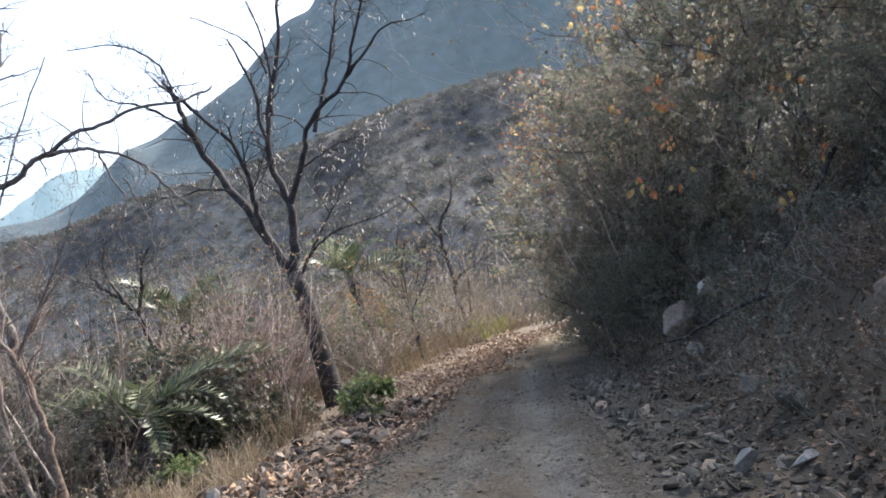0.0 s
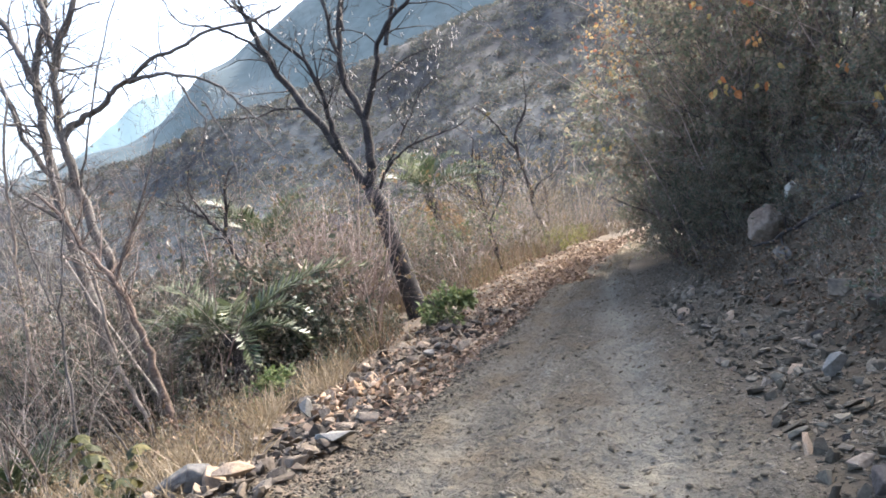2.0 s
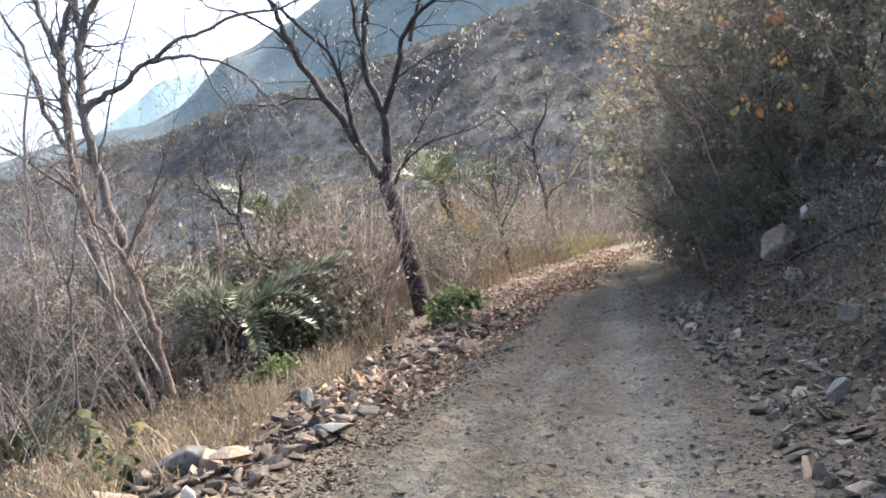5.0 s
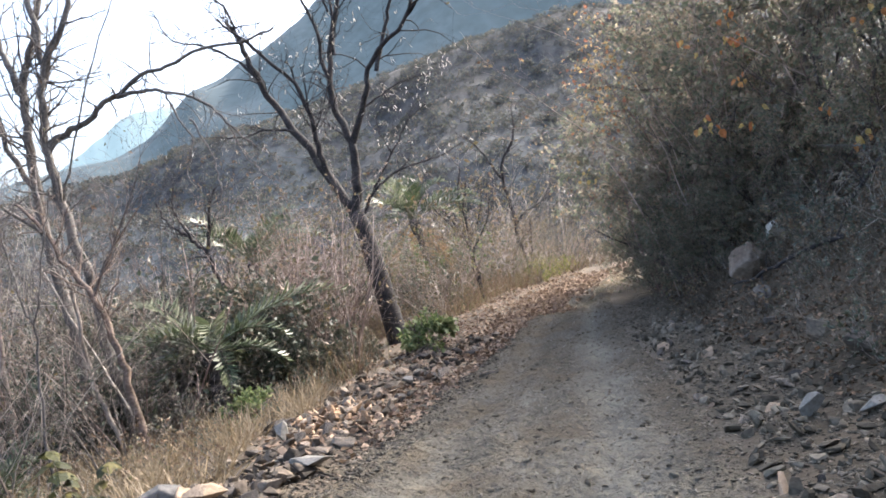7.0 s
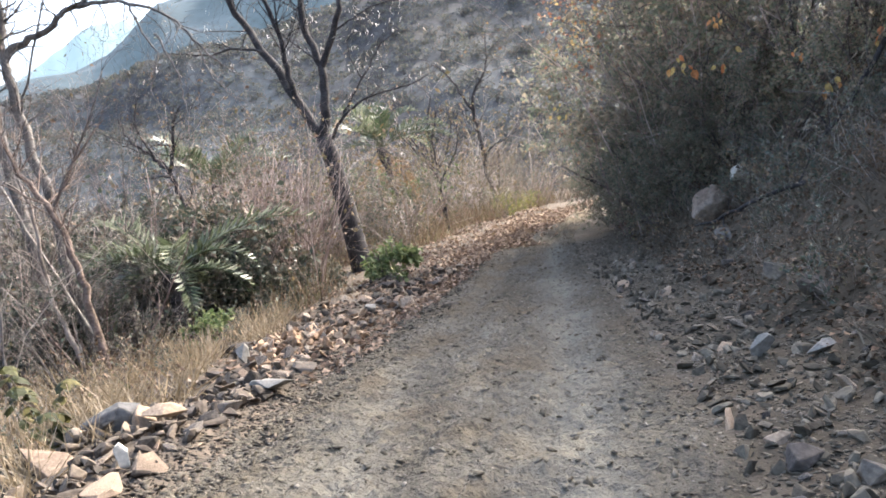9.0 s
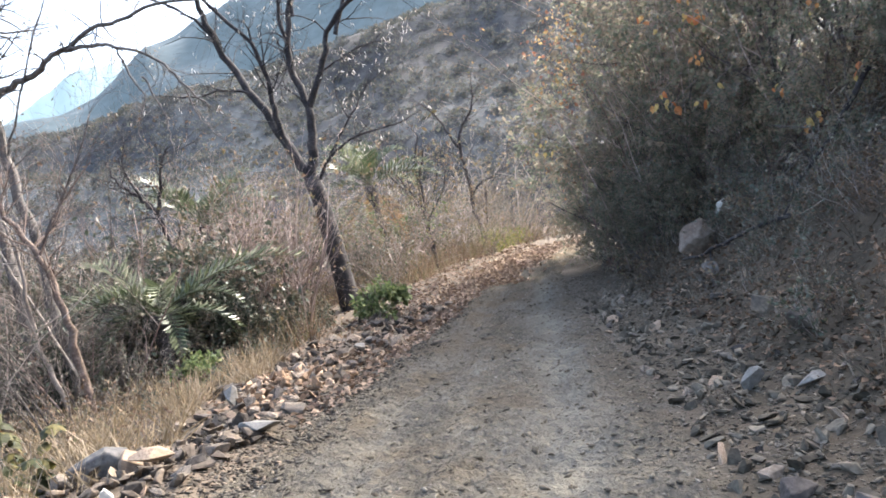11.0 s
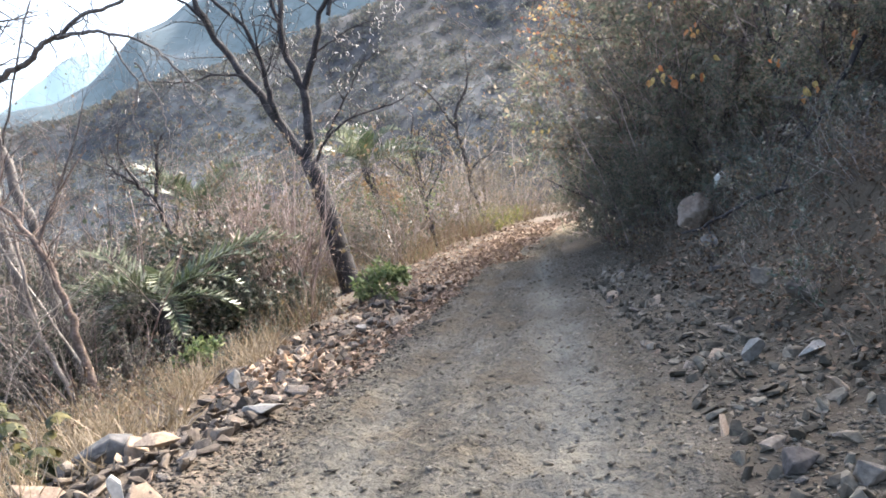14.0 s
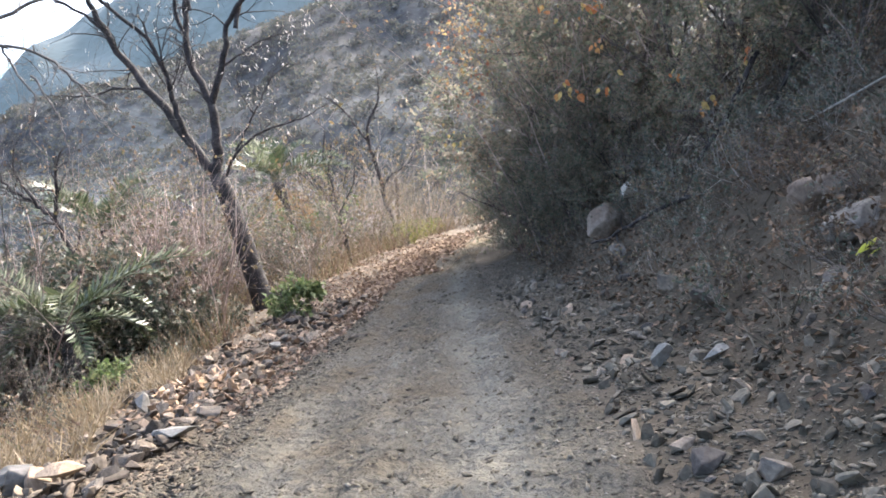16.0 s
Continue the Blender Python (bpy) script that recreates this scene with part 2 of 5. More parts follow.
def shelf_mid(y):
    """Middle and half width of the level shelf that the road runs on, between bank and slope."""
    return -0.66 - 0.012 * np.clip(y - 6, 0, 9) + 0.021 * np.clip(y - 14.5, 0, 60) ** 2


def shelf_half(y):
    return 1.32 - 0.2 * sstep(4, 14, y)


def road_mid(y):
    return -0.82 + 0.012 * np.clip(y - 4, 0, 12) + 0.021 * np.clip(y - 14.5, 0, 60) ** 2


def road_half(y):
    return np.interp(y, [-6, 4, 6, 8, 10, 12, 16, 30], [1.5, 1.46, 1.33, 1.16, 0.97, 0.82, 0.66, 0.66])


ANGLE_MID = ([-180, -60, -40, -33, -24.3, -20, -17.7, -14, -10.8, -7.3, -4.5, 2.5, 12, 40, 180], [4, 5, 6.3, 7.6, 9.1, 9.9, 10.2, 11.3, 12.3, 13.3, 13.7, 13.4, 12, 10, 4])
ANGLE_TOP = ([-180, -60, -40, -33.3, -31, -29, -26.6, -25.5, -18.8, -15.2, -10.4, -4, 5, 40, 180], [5, 6, 7.2, 8.5, 8.9, 9.6, 11.2, 12.2, 15.3, 17.5, 21.2, 25.5, 28, 20, 5])
ANGLE_FAR = ([-180, -36, -33, -31, -29.5, -27, -24, -20, 180], [3, 7.4, 9.2, 10.6, 11.4, 11.5, 10.8, 9, 3])


def near_land(x, y):
    xr, xl = shelf_mid(y) + shelf_half(y), shelf_mid(y) - shelf_half(y)
    d, e = x - xr, xl - x
    f = shelf_mid(np.minimum(y, 15)) - 1.1 - x
    z = 0.16 * np.clip(d, 0, 0.7) + 0.70 * np.clip(d - 0.7, 0, 5) + 0.5 * np.clip(d - 5.7, 0, 60)
    z = z + sstep(0.3, 1.5, d) * (0.10 * rough(x, y, 1.7, 1) + 0.05 * rough(x, y, 0.6, 2) + 0.25 * sstep(2, 5, d) * rough(x, y, 5, 3))
    z = z + 0.10 * sstep(0.1, 0.6, e) * (1 - sstep(0.7, 1.9, e)) - 0.10 * np.clip(f - 1.6, 0, 5) - 0.22 * np.clip(f - 6.6, 0, 34)
    z = z + sstep(0.1, 0.8, e) * (0.035 * rough(x, y, 0.7, 4) + 0.06 * rough(x, y, 2.3, 5)) + 0.02 * rough(x, y, 1.4, 0)
    return z


def land(x, y):
    """Height of the ground."""
    x, y = np.asarray(x, float), np.asarray(y, float)
    r, az = np.hypot(x, y), np.degrees(np.arctan2(x, y))
    wob = 1 + 0.03 * rough(az * 3, r * 0.05, 30, 2) + 0.012 * rough(az * 3, r * 0.05, 7, 4)
    mid = 260 * np.tan(np.radians(np.interp(az, *ANGLE_MID))) * wob
    top = 900 * np.tan(np.radians(np.interp(az, *ANGLE_TOP))) * (1 + 0.012 * rough(az * 4, r * 0.01, 14, 1))
    far = 2600 * np.tan(np.radians(np.interp(az, *ANGLE_FAR))) * (1 + 0.01 * rough(az * 5, 0 * r, 9, 3))
    zn = np.minimum(near_land(x, np.clip(y, -60, 40)), 34 + 0 * x)
    z = zn + (-7 - zn) * sstep(35, 75, r)
    z = z + (mid * 0.93 - z) * sstep(70, 255, r) ** 1.15 + mid * 0.07 * sstep(200, 262, r)
    z = z + sstep(80, 150, r) * (1 - sstep(225, 258, r)) * (5.0 * rough(x, y, 75, 0) - 2.2 * np.abs(rough(x, y, 70, 2)) + 1.0 * rough(x, y, 45, 3) + 0.6)
    z = z - 0.35 * mid * sstep(268, 420, r)
    z = z + (top - z) * sstep(420, 900, r) ** 1.1 + sstep(450, 560, r) * (1 - sstep(820, 890, r)) * 11 * rough(x, y, 150, 3)
    z = z - 0.6 * top * sstep(920, 1500, r)
    z = z + (far - z) * sstep(1600, 2600, r) - 0.5 * far * sstep(2650, 3600, r)
    return z

# ---------------------------------------------------------------- mesh tools
class Acc:
    """Gathers points and faces for one mesh."""
    def __init__(self):
        self.v, self.f = [], []

    def tube(self, pts, rad, sides=5):
        base = len(self.v)
        n = len(pts)
        for i in range(n):
            p = pts[i]
            d = (pts[min(i + 1, n - 1)] - pts[max(i - 1, 0)])
            d = d.normalized() if d.length > 1e-9 else Vector((0, 0, 1))
            u = d.cross(Vector((0.31, 0.95, 0.05)))
            u = u.normalized() if u.length > 1e-6 else Vector((1, 0, 0))
            w = d.cross(u)
            for k in range(sides):
                a = 6.2832 * k / sides
                self.v.append(p + (u * math.cos(a) + w * math.sin(a)) * rad[i])
        for i in range(n - 1):
            for k in range(sides):
                k2 = (k + 1) % sides
                self.f.append((base + i * sides + k, base + i * sides + k2, base + (i + 1) * sides + k2, base + (i + 1) * sides + k))
        self.f.append(tuple(base + (n - 1) * sides + k for k in range(sides)))

    def leaf(self, p, d, side, length, width):
        """A leaf of four corners, pointed at both ends, folded a little along the middle."""
        b = len(self.v)
        up = d.cross(side) * (width * 0.25)
        self.v += [p, p + d * length * 0.45 + side * width * 0.5 + up, p + d * length, p + d * length * 0.45 - side * width * 0.5 + up]
        self.f += [(b, b + 1, b + 2), (b, b + 2, b + 3)]

    def mesh(self, name, material, smooth=False):
        me = bpy.data.meshes.new(name)
        me.from_pydata([tuple(p) for p in self.v], [], self.f)
        if smooth:
            me.polygons.foreach_set("use_smooth", [True] * len(me.polygons))
        me.materials.append(material)
        me.update()
        return me


def part(name, me, parent, label=""):
    ob = new(name, me)
    ob.parent = parent
    return tagged(ob, label) if label else ob


def holder(name, x, y, z=None, turn=0.0, size=1.0):
    ob = new(name)
    ob.empty_display_size = 0.2
    ob.matrix_basis = Matrix.LocRotScale((x, y, float(land(x, y)) if z is None else z), Euler((0, 0, radians(turn))), (size, size, size))
    return ob


def rand_dir(rng, up=0.0):
    v = Vector((rng.gauss(0, 1), rng.gauss(0, 1), rng.gauss(0, 1) + up))
    return v.normalized() if v.length > 1e-6 else Vector((0, 0, 1))


def grid_mesh(name, X, Y, Z, material):
    n, m = X.shape
    co = np.stack([X, Y, Z], -1).reshape(-1, 3)
    i = np.arange(n * m).reshape(n, m)
    q = np.stack([i[:-1, :-1], i[:-1, 1:], i[1:, 1:], i[1:, :-1]], -1).reshape(-1, 4)
    me = bpy.data.meshes.new(name)
    me.vertices.add(len(co))
    me.vertices.foreach_set("co", co.ravel())
    me.loops.add(q.size)
    me.loops.foreach_set("vertex_index", q.ravel())
    me.polygons.add(len(q))
    me.polygons.foreach_set("loop_start", np.arange(0, q.size, 4))
    me.polygons.foreach_set("use_smooth", np.ones(len(q), bool))
    me.update(calc_edges=True)
    me.validate()
    me.materials.append(material)
    return me


def quads_mesh(name, P, material):
    """Many loose four-cornered pieces: P has the shape (pieces, 4, 3)."""
    n = len(P)
    me = bpy.data.meshes.new(name)
    me.vertices.add(4 * n)
    me.vertices.foreach_set("co", P.reshape(-1).astype(np.float32))
    me.loops.add(4 * n)
    me.loops.foreach_set("vertex_index", np.arange(4 * n))
    me.polygons.add(n)
    me.polygons.foreach_set("loop_start", np.arange(0, 4 * n, 4))
    me.update(calc_edges=True)
    me.materials.append(material)
    return me


def leaf_quads(base, way, side, length, width):
    """Diamond leaves for quads_mesh from arrays of roots, directions, side directions and sizes."""
    l, w = length[:, None], width[:, None]
    lift = np.cross(way, side) * w * 0.3
    return np.stack([base, base + way * l * 0.45 + side * w * 0.5 + lift, base + way * l, base + way * l * 0.45 - side * w * 0.5 + lift], 1)


def unit(a):
    return a / np.maximum(np.linalg.norm(a, axis=1, keepdims=True), 1e-9)


# ---------------------------------------------------------------- ground and road
def ground_material():
    m = mat("earth", [(0.06, 0.048, 0.035), (0.088, 0.07, 0.052), (0.125, 0.098, 0.072)], (0.9, 12.0), 0.95, 0.6, 22.0)
    nt = m.node_tree
    N, L = nt.nodes, nt.links.new
    bsdf = N["Principled BSDF"]
    col = bsdf.inputs["Base Color"].links[0].from_socket
    tc = N.new("ShaderNodeTexCoord")
    for name, cols, sc in (("dust", [(0.064, 0.053, 0.038), (0.120, 0.104, 0.082)], 1.6),
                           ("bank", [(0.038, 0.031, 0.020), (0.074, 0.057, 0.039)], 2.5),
                           # hill: cool tones with the distance haze mixed into the colour
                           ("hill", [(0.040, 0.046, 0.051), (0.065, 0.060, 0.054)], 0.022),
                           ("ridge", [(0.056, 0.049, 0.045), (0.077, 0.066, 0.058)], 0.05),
                           # valley: shade of the slope turned from the sun, as dark bluish colour
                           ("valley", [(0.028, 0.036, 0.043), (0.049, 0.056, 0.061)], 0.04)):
        at = N.new("ShaderNodeAttribute")
        at.attribute_name = name
        no = N.new("ShaderNodeTexNoise")
        no.inputs["Scale"].default_value, no.inputs["Detail"].default_value, no.inputs["Roughness"].default_value = sc, 9.0, 0.7
        L(tc.outputs["Object"], no.inputs["Vector"])
        rp = N.new("ShaderNodeValToRGB")
        rp.color_ramp.elements[0].position, rp.color_ramp.elements[1].position = 0.35, 0.65
        rp.color_ramp.elements[0].color, rp.color_ramp.elements[1].color = (*cols[0], 1), (*cols[-1], 1)
        L(no.outputs["Fac"], rp.inputs["Fac"])
        mx = N.new("ShaderNodeMix")
        mx.data_type = "RGBA"
        L(at.outputs["Fac"], mx.inputs["Factor"])
        L(col, mx.inputs["A"])
        L(rp.outputs["Color"], mx.inputs["B"])
        col = mx.outputs["Result"]
    # crowns of the far scrub: mottled tone and relief over the slopes
    for sc, lo, hi in ((0.33, 0.70, 1.2), (1.1, 0.84, 1.14)):
        at, no, mr, mu, mx = (N.new("ShaderNode" + k) for k in ("Attribute", "TexNoise", "MapRange", "Math", "Mix"))
        at.attribute_name = "hill"
        no.inputs["Scale"].default_value, no.inputs["Detail"].default_value = sc, 4.0
        L(tc.outputs["Object"], no.inputs["Vector"])
        mr.inputs["From Min"].default_value, mr.inputs["From Max"].default_value = 0.35, 0.65
        mr.inputs["To Min"].default_value, mr.inputs["To Max"].default_value = lo, hi
        L(no.outputs["Fac"], mr.inputs["Value"])
        mx.data_type, mx.blend_type = "RGBA", "MULTIPLY"
        L(at.outputs["Fac"], mx.inputs["Factor"])
        L(col, mx.inputs["A"])
        L(mr.outputs["Result"], mx.inputs["B"])
        col = mx.outputs["Result"]
        if sc < 1:
            bp = N.new("ShaderNodeBump")
            mu.operation = "MULTIPLY"
            L(at.outputs["Fac"], mu.inputs[0])
            mu.inputs[1].default_value = 0.15
            L(mu.outputs[0], bp.inputs["Strength"])
            bp.inputs["Distance"].default_value = 2.4
            L(no.outputs["Fac"], bp.inputs["Height"])
            L(bp.outputs["Normal"], N["Bump"].inputs["Normal"])
    L(col, bsdf.inputs["Base Color"])
    return m


def build_ground():
    az = np.radians(np.concatenate([np.arange(-180, -50, 4.0), np.arange(-50, 48, 0.32), np.arange(48, 180.1, 4.0)]))
    r = np.concatenate([[0.02, 0.5, 1.0, 1.5], np.geomspace(2.0, 30.0, 210), np.geomspace(30.5, 4500.0, 210)])
    R, A = np.meshgrid(r, az, indexing="ij")
    X, Y = R * np.sin(A), R * np.cos(A)
    Z = land(X, Y)
    across = np.abs(X - road_mid(Y)) / road_half(Y)
    Z = Z - 0.07 * (1 - sstep(0.74, 0.96, across)) * (R < 40) * (Y > -8)
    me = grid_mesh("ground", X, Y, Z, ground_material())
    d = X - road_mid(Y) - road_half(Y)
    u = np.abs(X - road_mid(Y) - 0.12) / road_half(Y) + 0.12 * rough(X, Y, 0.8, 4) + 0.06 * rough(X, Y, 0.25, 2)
    # valley runs far up the left slope, to paint its shaded side
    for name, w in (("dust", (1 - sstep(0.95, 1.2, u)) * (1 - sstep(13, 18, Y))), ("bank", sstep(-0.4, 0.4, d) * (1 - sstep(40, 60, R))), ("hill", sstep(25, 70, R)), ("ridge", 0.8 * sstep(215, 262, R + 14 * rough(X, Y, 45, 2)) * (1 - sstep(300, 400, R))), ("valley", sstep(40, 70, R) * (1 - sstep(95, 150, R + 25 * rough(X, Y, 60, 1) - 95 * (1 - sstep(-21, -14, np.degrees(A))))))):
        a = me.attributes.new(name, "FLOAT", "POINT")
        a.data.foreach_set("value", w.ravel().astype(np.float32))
    return tagged(new("ground", me), "dry stony hillside with earth, leaf litter and far scrub slopes", "ground", kind="structure")


def road_height(x, y):
    u = (x - road_mid(y)) / road_half(y)
    ruts = -0.035 * np.exp(-((u + 0.42) / 0.16) ** 2) - 0.03 * np.exp(-((u - 0.5) / 0.15) ** 2) + 0.02 * np.exp(-(u / 0.2) ** 2)
    fine = 0.026 * rough(x, y, 0.55, 1) + 0.017 * rough(x, y, 0.21, 2) + 0.012 * rough(x, y, 0.11, 3) + 0.02 * rough(x, y * 0.4, 0.9, 5)
    return land(x, y) + 0.012 + (ruts + fine) * (1 - np.clip(np.abs(u), 0, 1) ** 6) - 0.05 * np.clip((np.abs(u) - 0.9) / 0.2, 0, 1.9) ** 2


def build_road():
    v = np.concatenate([np.arange(-6, 2, 0.3), np.arange(2, 8, 0.026), np.arange(8, 14, 0.05), np.arange(14, 30, 0.12)])
    u = np.linspace(-1, 1, 111)
    V, U = np.meshgrid(v, u, indexing="ij")
    edge = 1.13 + 0.08 * rough(V, U * 0 + np.sign(U) * 9, 1.3, 2) + 0.05 * rough(V, np.sign(U) * 5, 0.35, 3)
    X = road_mid(V) + U * road_half(V) * edge
    lump = np.random.RandomState(4).randn(*X.shape)
    for ax in (0, 1):
        lump = lump + 0.8 * (np.roll(lump, 1, ax) + np.roll(lump, -1, ax))
    lump = 0.013 * np.clip(lump / lump.std() - 0.8, 0, 2.2) * (np.abs(U) < 0.96) * (V > 2)
    me = grid_mesh("road", X, V, road_height(X, V) + lump, M_ROAD)
    for name, w in (("worn", 0.9 * (1 - np.exp(-((U - 0.5) / 0.2) ** 2)) + 3 * sstep(14, 18, V)), ("margin", np.clip(sstep(0.75, 1.1, U + 0.16 * rough(X, V, 0.7, 3)) + sstep(0.62, 0.98, -U + 0.16 * rough(X, V, 0.7, 5)), 0, 1))):
        a = me.attributes.new(name, "FLOAT", "POINT")
        a.data.foreach_set("value", w.ravel().astype(np.float32))
    a = me.attributes.new("track", "FLOAT", "POINT")
    a.data.foreach_set("value", ((1.4 * np.exp(-((U - 0.42) / 0.2) ** 2) + 0.6 * np.exp(-((U + 0.4) / 0.18) ** 2)) * (1 - sstep(12, 16, V))).ravel().astype(np.float32))
    return tagged(new("road", me), "rutted grey dirt road with dust and loose pebbles", "road", kind="structure")


def build_backdrop(name, r0, r1, a0, a1, n, material, label):
    A, R = np.meshgrid(np.radians(np.linspace(a0, a1, n)), np.geomspace(r0, r1, 120), indexing="xy")
    X, Y = R * np.sin(A), R * np.cos(A)
    tagged(new(name, grid_mesh(name, X, Y, land(X, Y) + 0.012 * r0, material)), label, "mountain", kind="structure")


build_ground()
build_road()
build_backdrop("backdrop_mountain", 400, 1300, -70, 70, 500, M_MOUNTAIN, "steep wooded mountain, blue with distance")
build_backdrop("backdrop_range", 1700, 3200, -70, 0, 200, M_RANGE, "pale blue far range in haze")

# ---------------------------------------------------------------- plants: tools
def grow(acc, tips, rng, p, d, length, r, depth, sides, bend=0.25, lift=0.05, forks=(2, 4), shrink=0.62):
    """A curling tapered limb with side limbs; tips gathers points and directions for leaves."""
    n = 5 if depth else 3
    pts, rad, ways = [p], [r], [d]
    curl = rand_dir(rng) * bend * 0.7
    for i in range(n):
        if rng.random() < 0.35:
            curl = rand_dir(rng) * bend * 0.8
        d = (d + curl + rand_dir(rng) * bend * 0.6 + Vector((0, 0, lift))).normalized()
        p = p + d * (length / n)
        pts.append(p)
        ways.append(d)
        rad.append(max(r * (1 - 0.78 * (i + 1) / n), 0.0012))
    acc.tube(pts, rad, sides)
    tips.append((pts[-1], d))
    if depth == 0:
        tips.append((pts[1], d))
        return
    for k in range(rng.randint(*forks)):
        i = rng.randint(1, n)
        dd = (ways[i] + rand_dir(rng, 0.25) * 0.95).normalized()
        grow(acc, tips, rng, pts[i], dd, length * shrink * rng.uniform(0.6, 1.15), rad[i] * 0.7, depth - 1, max(3, sides - 1), bend, lift, forks, shrink)


def put_leaves(acc, tips, rng, share, size, droop=0.4, each=(1, 3), slim=(0.4, 0.7)):
    for p, d in tips:
        if rng.random() > share:
            continue
        for k in range(rng.randint(*each)):
            w = (d * 0.5 + rand_dir(rng) * 0.8 + Vector((0, 0, -droop))).normalized()
            s = w.cross(rand_dir(rng))
            if s.length > 1e-3:
                l = size * rng.uniform(0.6, 1.3)
                acc.leaf(p + rand_dir(rng) * size * 0.5, w, s.normalized(), l, l * rng.uniform(*slim))


def limb(acc, tips, rng, pts, r0, r1, twigs=8, reach=1.0, sides=7, depth=2):
    """A main limb through the given points, smoothed, with twigs along its outer part."""
    P = [Vector(p) for p in pts]
    out = []
    for i in range(len(P) - 1):
        a, b, c, d = P[max(i - 1, 0)], P[i], P[i + 1], P[min(i + 2, len(P) - 1)]
        for k in range(4):
            t = k / 4
            q = 0.5 * (2 * b + (c - a) * t + (2 * a - 5 * b + 4 * c - d) * t * t + (3 * b - a - 3 * c + d) * t ** 3)
            out.append(q + rand_dir(rng) * (0.25 * r0 + 0.012))
    out.append(P[-1])
    n = len(out) - 1
    rad = [r0 + (r1 - r0) * (i / n) ** 0.8 for i in range(n + 1)]
    acc.tube(out, rad, sides)
    for k in range(twigs):
        i = rng.randint(int(n * 0.35), n)
        way = (out[min(i + 1, n)] - out[max(i - 1, 0)]).normalized()
        dd = (way * 0.7 + rand_dir(rng, 0.25) * 0.8).normalized()
        grow(acc, tips, rng, out[i], dd, reach * rng.uniform(0.4, 1.15), min(rad[i] * 0.45, 0.015), depth, 4, 0.42, 0.015)
    return out


def shrub_meshes(seed, height, stems, depth, leaf_share, leaf_size, m_twig, m_leaf, spread=0.35, forks=(2, 4), r=0.012, each=(1, 2), bend=0.16):
    rng = random.Random(seed)
    wood, leaves, tips = Acc(), Acc(), []
    for k in range(stems):
        a = rng.uniform(0, 6.283)
        p = Vector((math.cos(a), math.sin(a), 0)) * rng.uniform(0, 0.3) * height * 0.4
        d = Vector((math.cos(a) * spread, math.sin(a) * spread, 1)).normalized()
        grow(wood, tips, rng, p - Vector((0, 0, 0.08)), d, height * rng.uniform(0.55, 1.0), r * rng.uniform(0.5, 1.6), depth, 4, bend, 0.06, forks)
    put_leaves(leaves, tips, rng, leaf_share, leaf_size, each=each)
    return wood.mesh("stems", m_twig, True), leaves.mesh("leaves", m_leaf)


def bush_meshes(seed, rx, ry, rz, count, size, m_leaf, stems=6, sprays=18):
    """A leafy bush: stems inside, thin twigs that arch outwards, and leaves strung along the twigs."""
    rng, rs = random.Random(seed), np.random.RandomState(seed)
    wood, tips = Acc(), []
    for k in range(stems):
        a = rng.uniform(0, 6.283)
        d = Vector((math.cos(a) * 0.7 * rx / rz, math.sin(a) * 0.7 * ry / rz, 1)).normalized()
        grow(wood, tips, rng, Vector((0, 0, -0.1)), d, rz * rng.uniform(0.8, 1.3), 0.028, 3, 4, 0.3, 0.04, (2, 4), 0.6)
    for k in range(sprays):
        a, q = rng.uniform(0, 6.283), rng.uniform(0.5, 1.0)
        p = Vector((math.cos(a) * rx * 0.6 * q, math.sin(a) * ry * 0.6 * q, rz * rng.uniform(0.5, 1.5)))
        d = Vector((math.cos(a), math.sin(a), rng.uniform(0.1, 1.3))).normalized()
        grow(wood, tips, rng, p, d, rz * rng.uniform(0.5, 0.95), 0.008, 2, 3, 0.3, 0.03, (2, 3), 0.6)
    # twigs start in a few dozen masses of uneven size, so that gaps stay between them
    n, mean = max(40, count // 20), (rx * ry * rz) ** (1 / 3)
    c = unit(rs.randn(46, 3)) * (0.40 + 0.52 * rs.rand(46, 1)) * [rx, ry, rz] + [0, 0, rz * 0.95]
    at = rs.randint(0, 46, n)
    root = c[at] + rs.randn(n, 3) * mean * (0.06 + 0.13 * rs.rand(46))[at][:, None]
    root = root[root[:, 2] > 0.04]
    n = len(root)
    out = unit((root - [0, 0, rz * 0.75]) / [rx, ry, rz] + rs.randn(n, 3) * 0.45 + [0, 0, 0.15])
    reach = mean * (0.14 + 0.34 * rs.rand(n) ** 1.5)
    for k in rs.choice(n, min(n, 170), False):
        p, d = Vector(root[k]), Vector(out[k])
        wood.tube([p, p + d * reach[k] * 0.5, p + d * reach[k] - Vector((0, 0, 0.12 * reach[k]))], [0.004, 0.003, 0.0015], 3)
    idx = np.repeat(np.arange(n), 20)
    f = rs.rand(len(idx))[:, None]
    base = root[idx] + out[idx] * reach[idx][:, None] * f + rs.randn(len(idx), 3) * size * 0.45
    base[:, 2] -= 0.12 * reach[idx] * f[:, 0] ** 2
    ok = base[:, 2] > 0.02
    base, idx = base[ok], idx[ok]
    m = len(base)
    way = unit(out[idx] * 0.5 + rs.randn(m, 3) * 0.7 + [0, 0, -0.45])
    side = unit(np.cross(way, rs.randn(m, 3)))
    ln = size * (0.5 + rs.rand(m)) * (0.75 + 0.5 * rs.rand(n))[idx]
    return wood.mesh("branches", M_TWIG_DARK, True), quads_mesh("leaves", leaf_quads(base, way, side, ln, ln * (0.4 + 0.3 * rs.rand(m))), m_leaf)


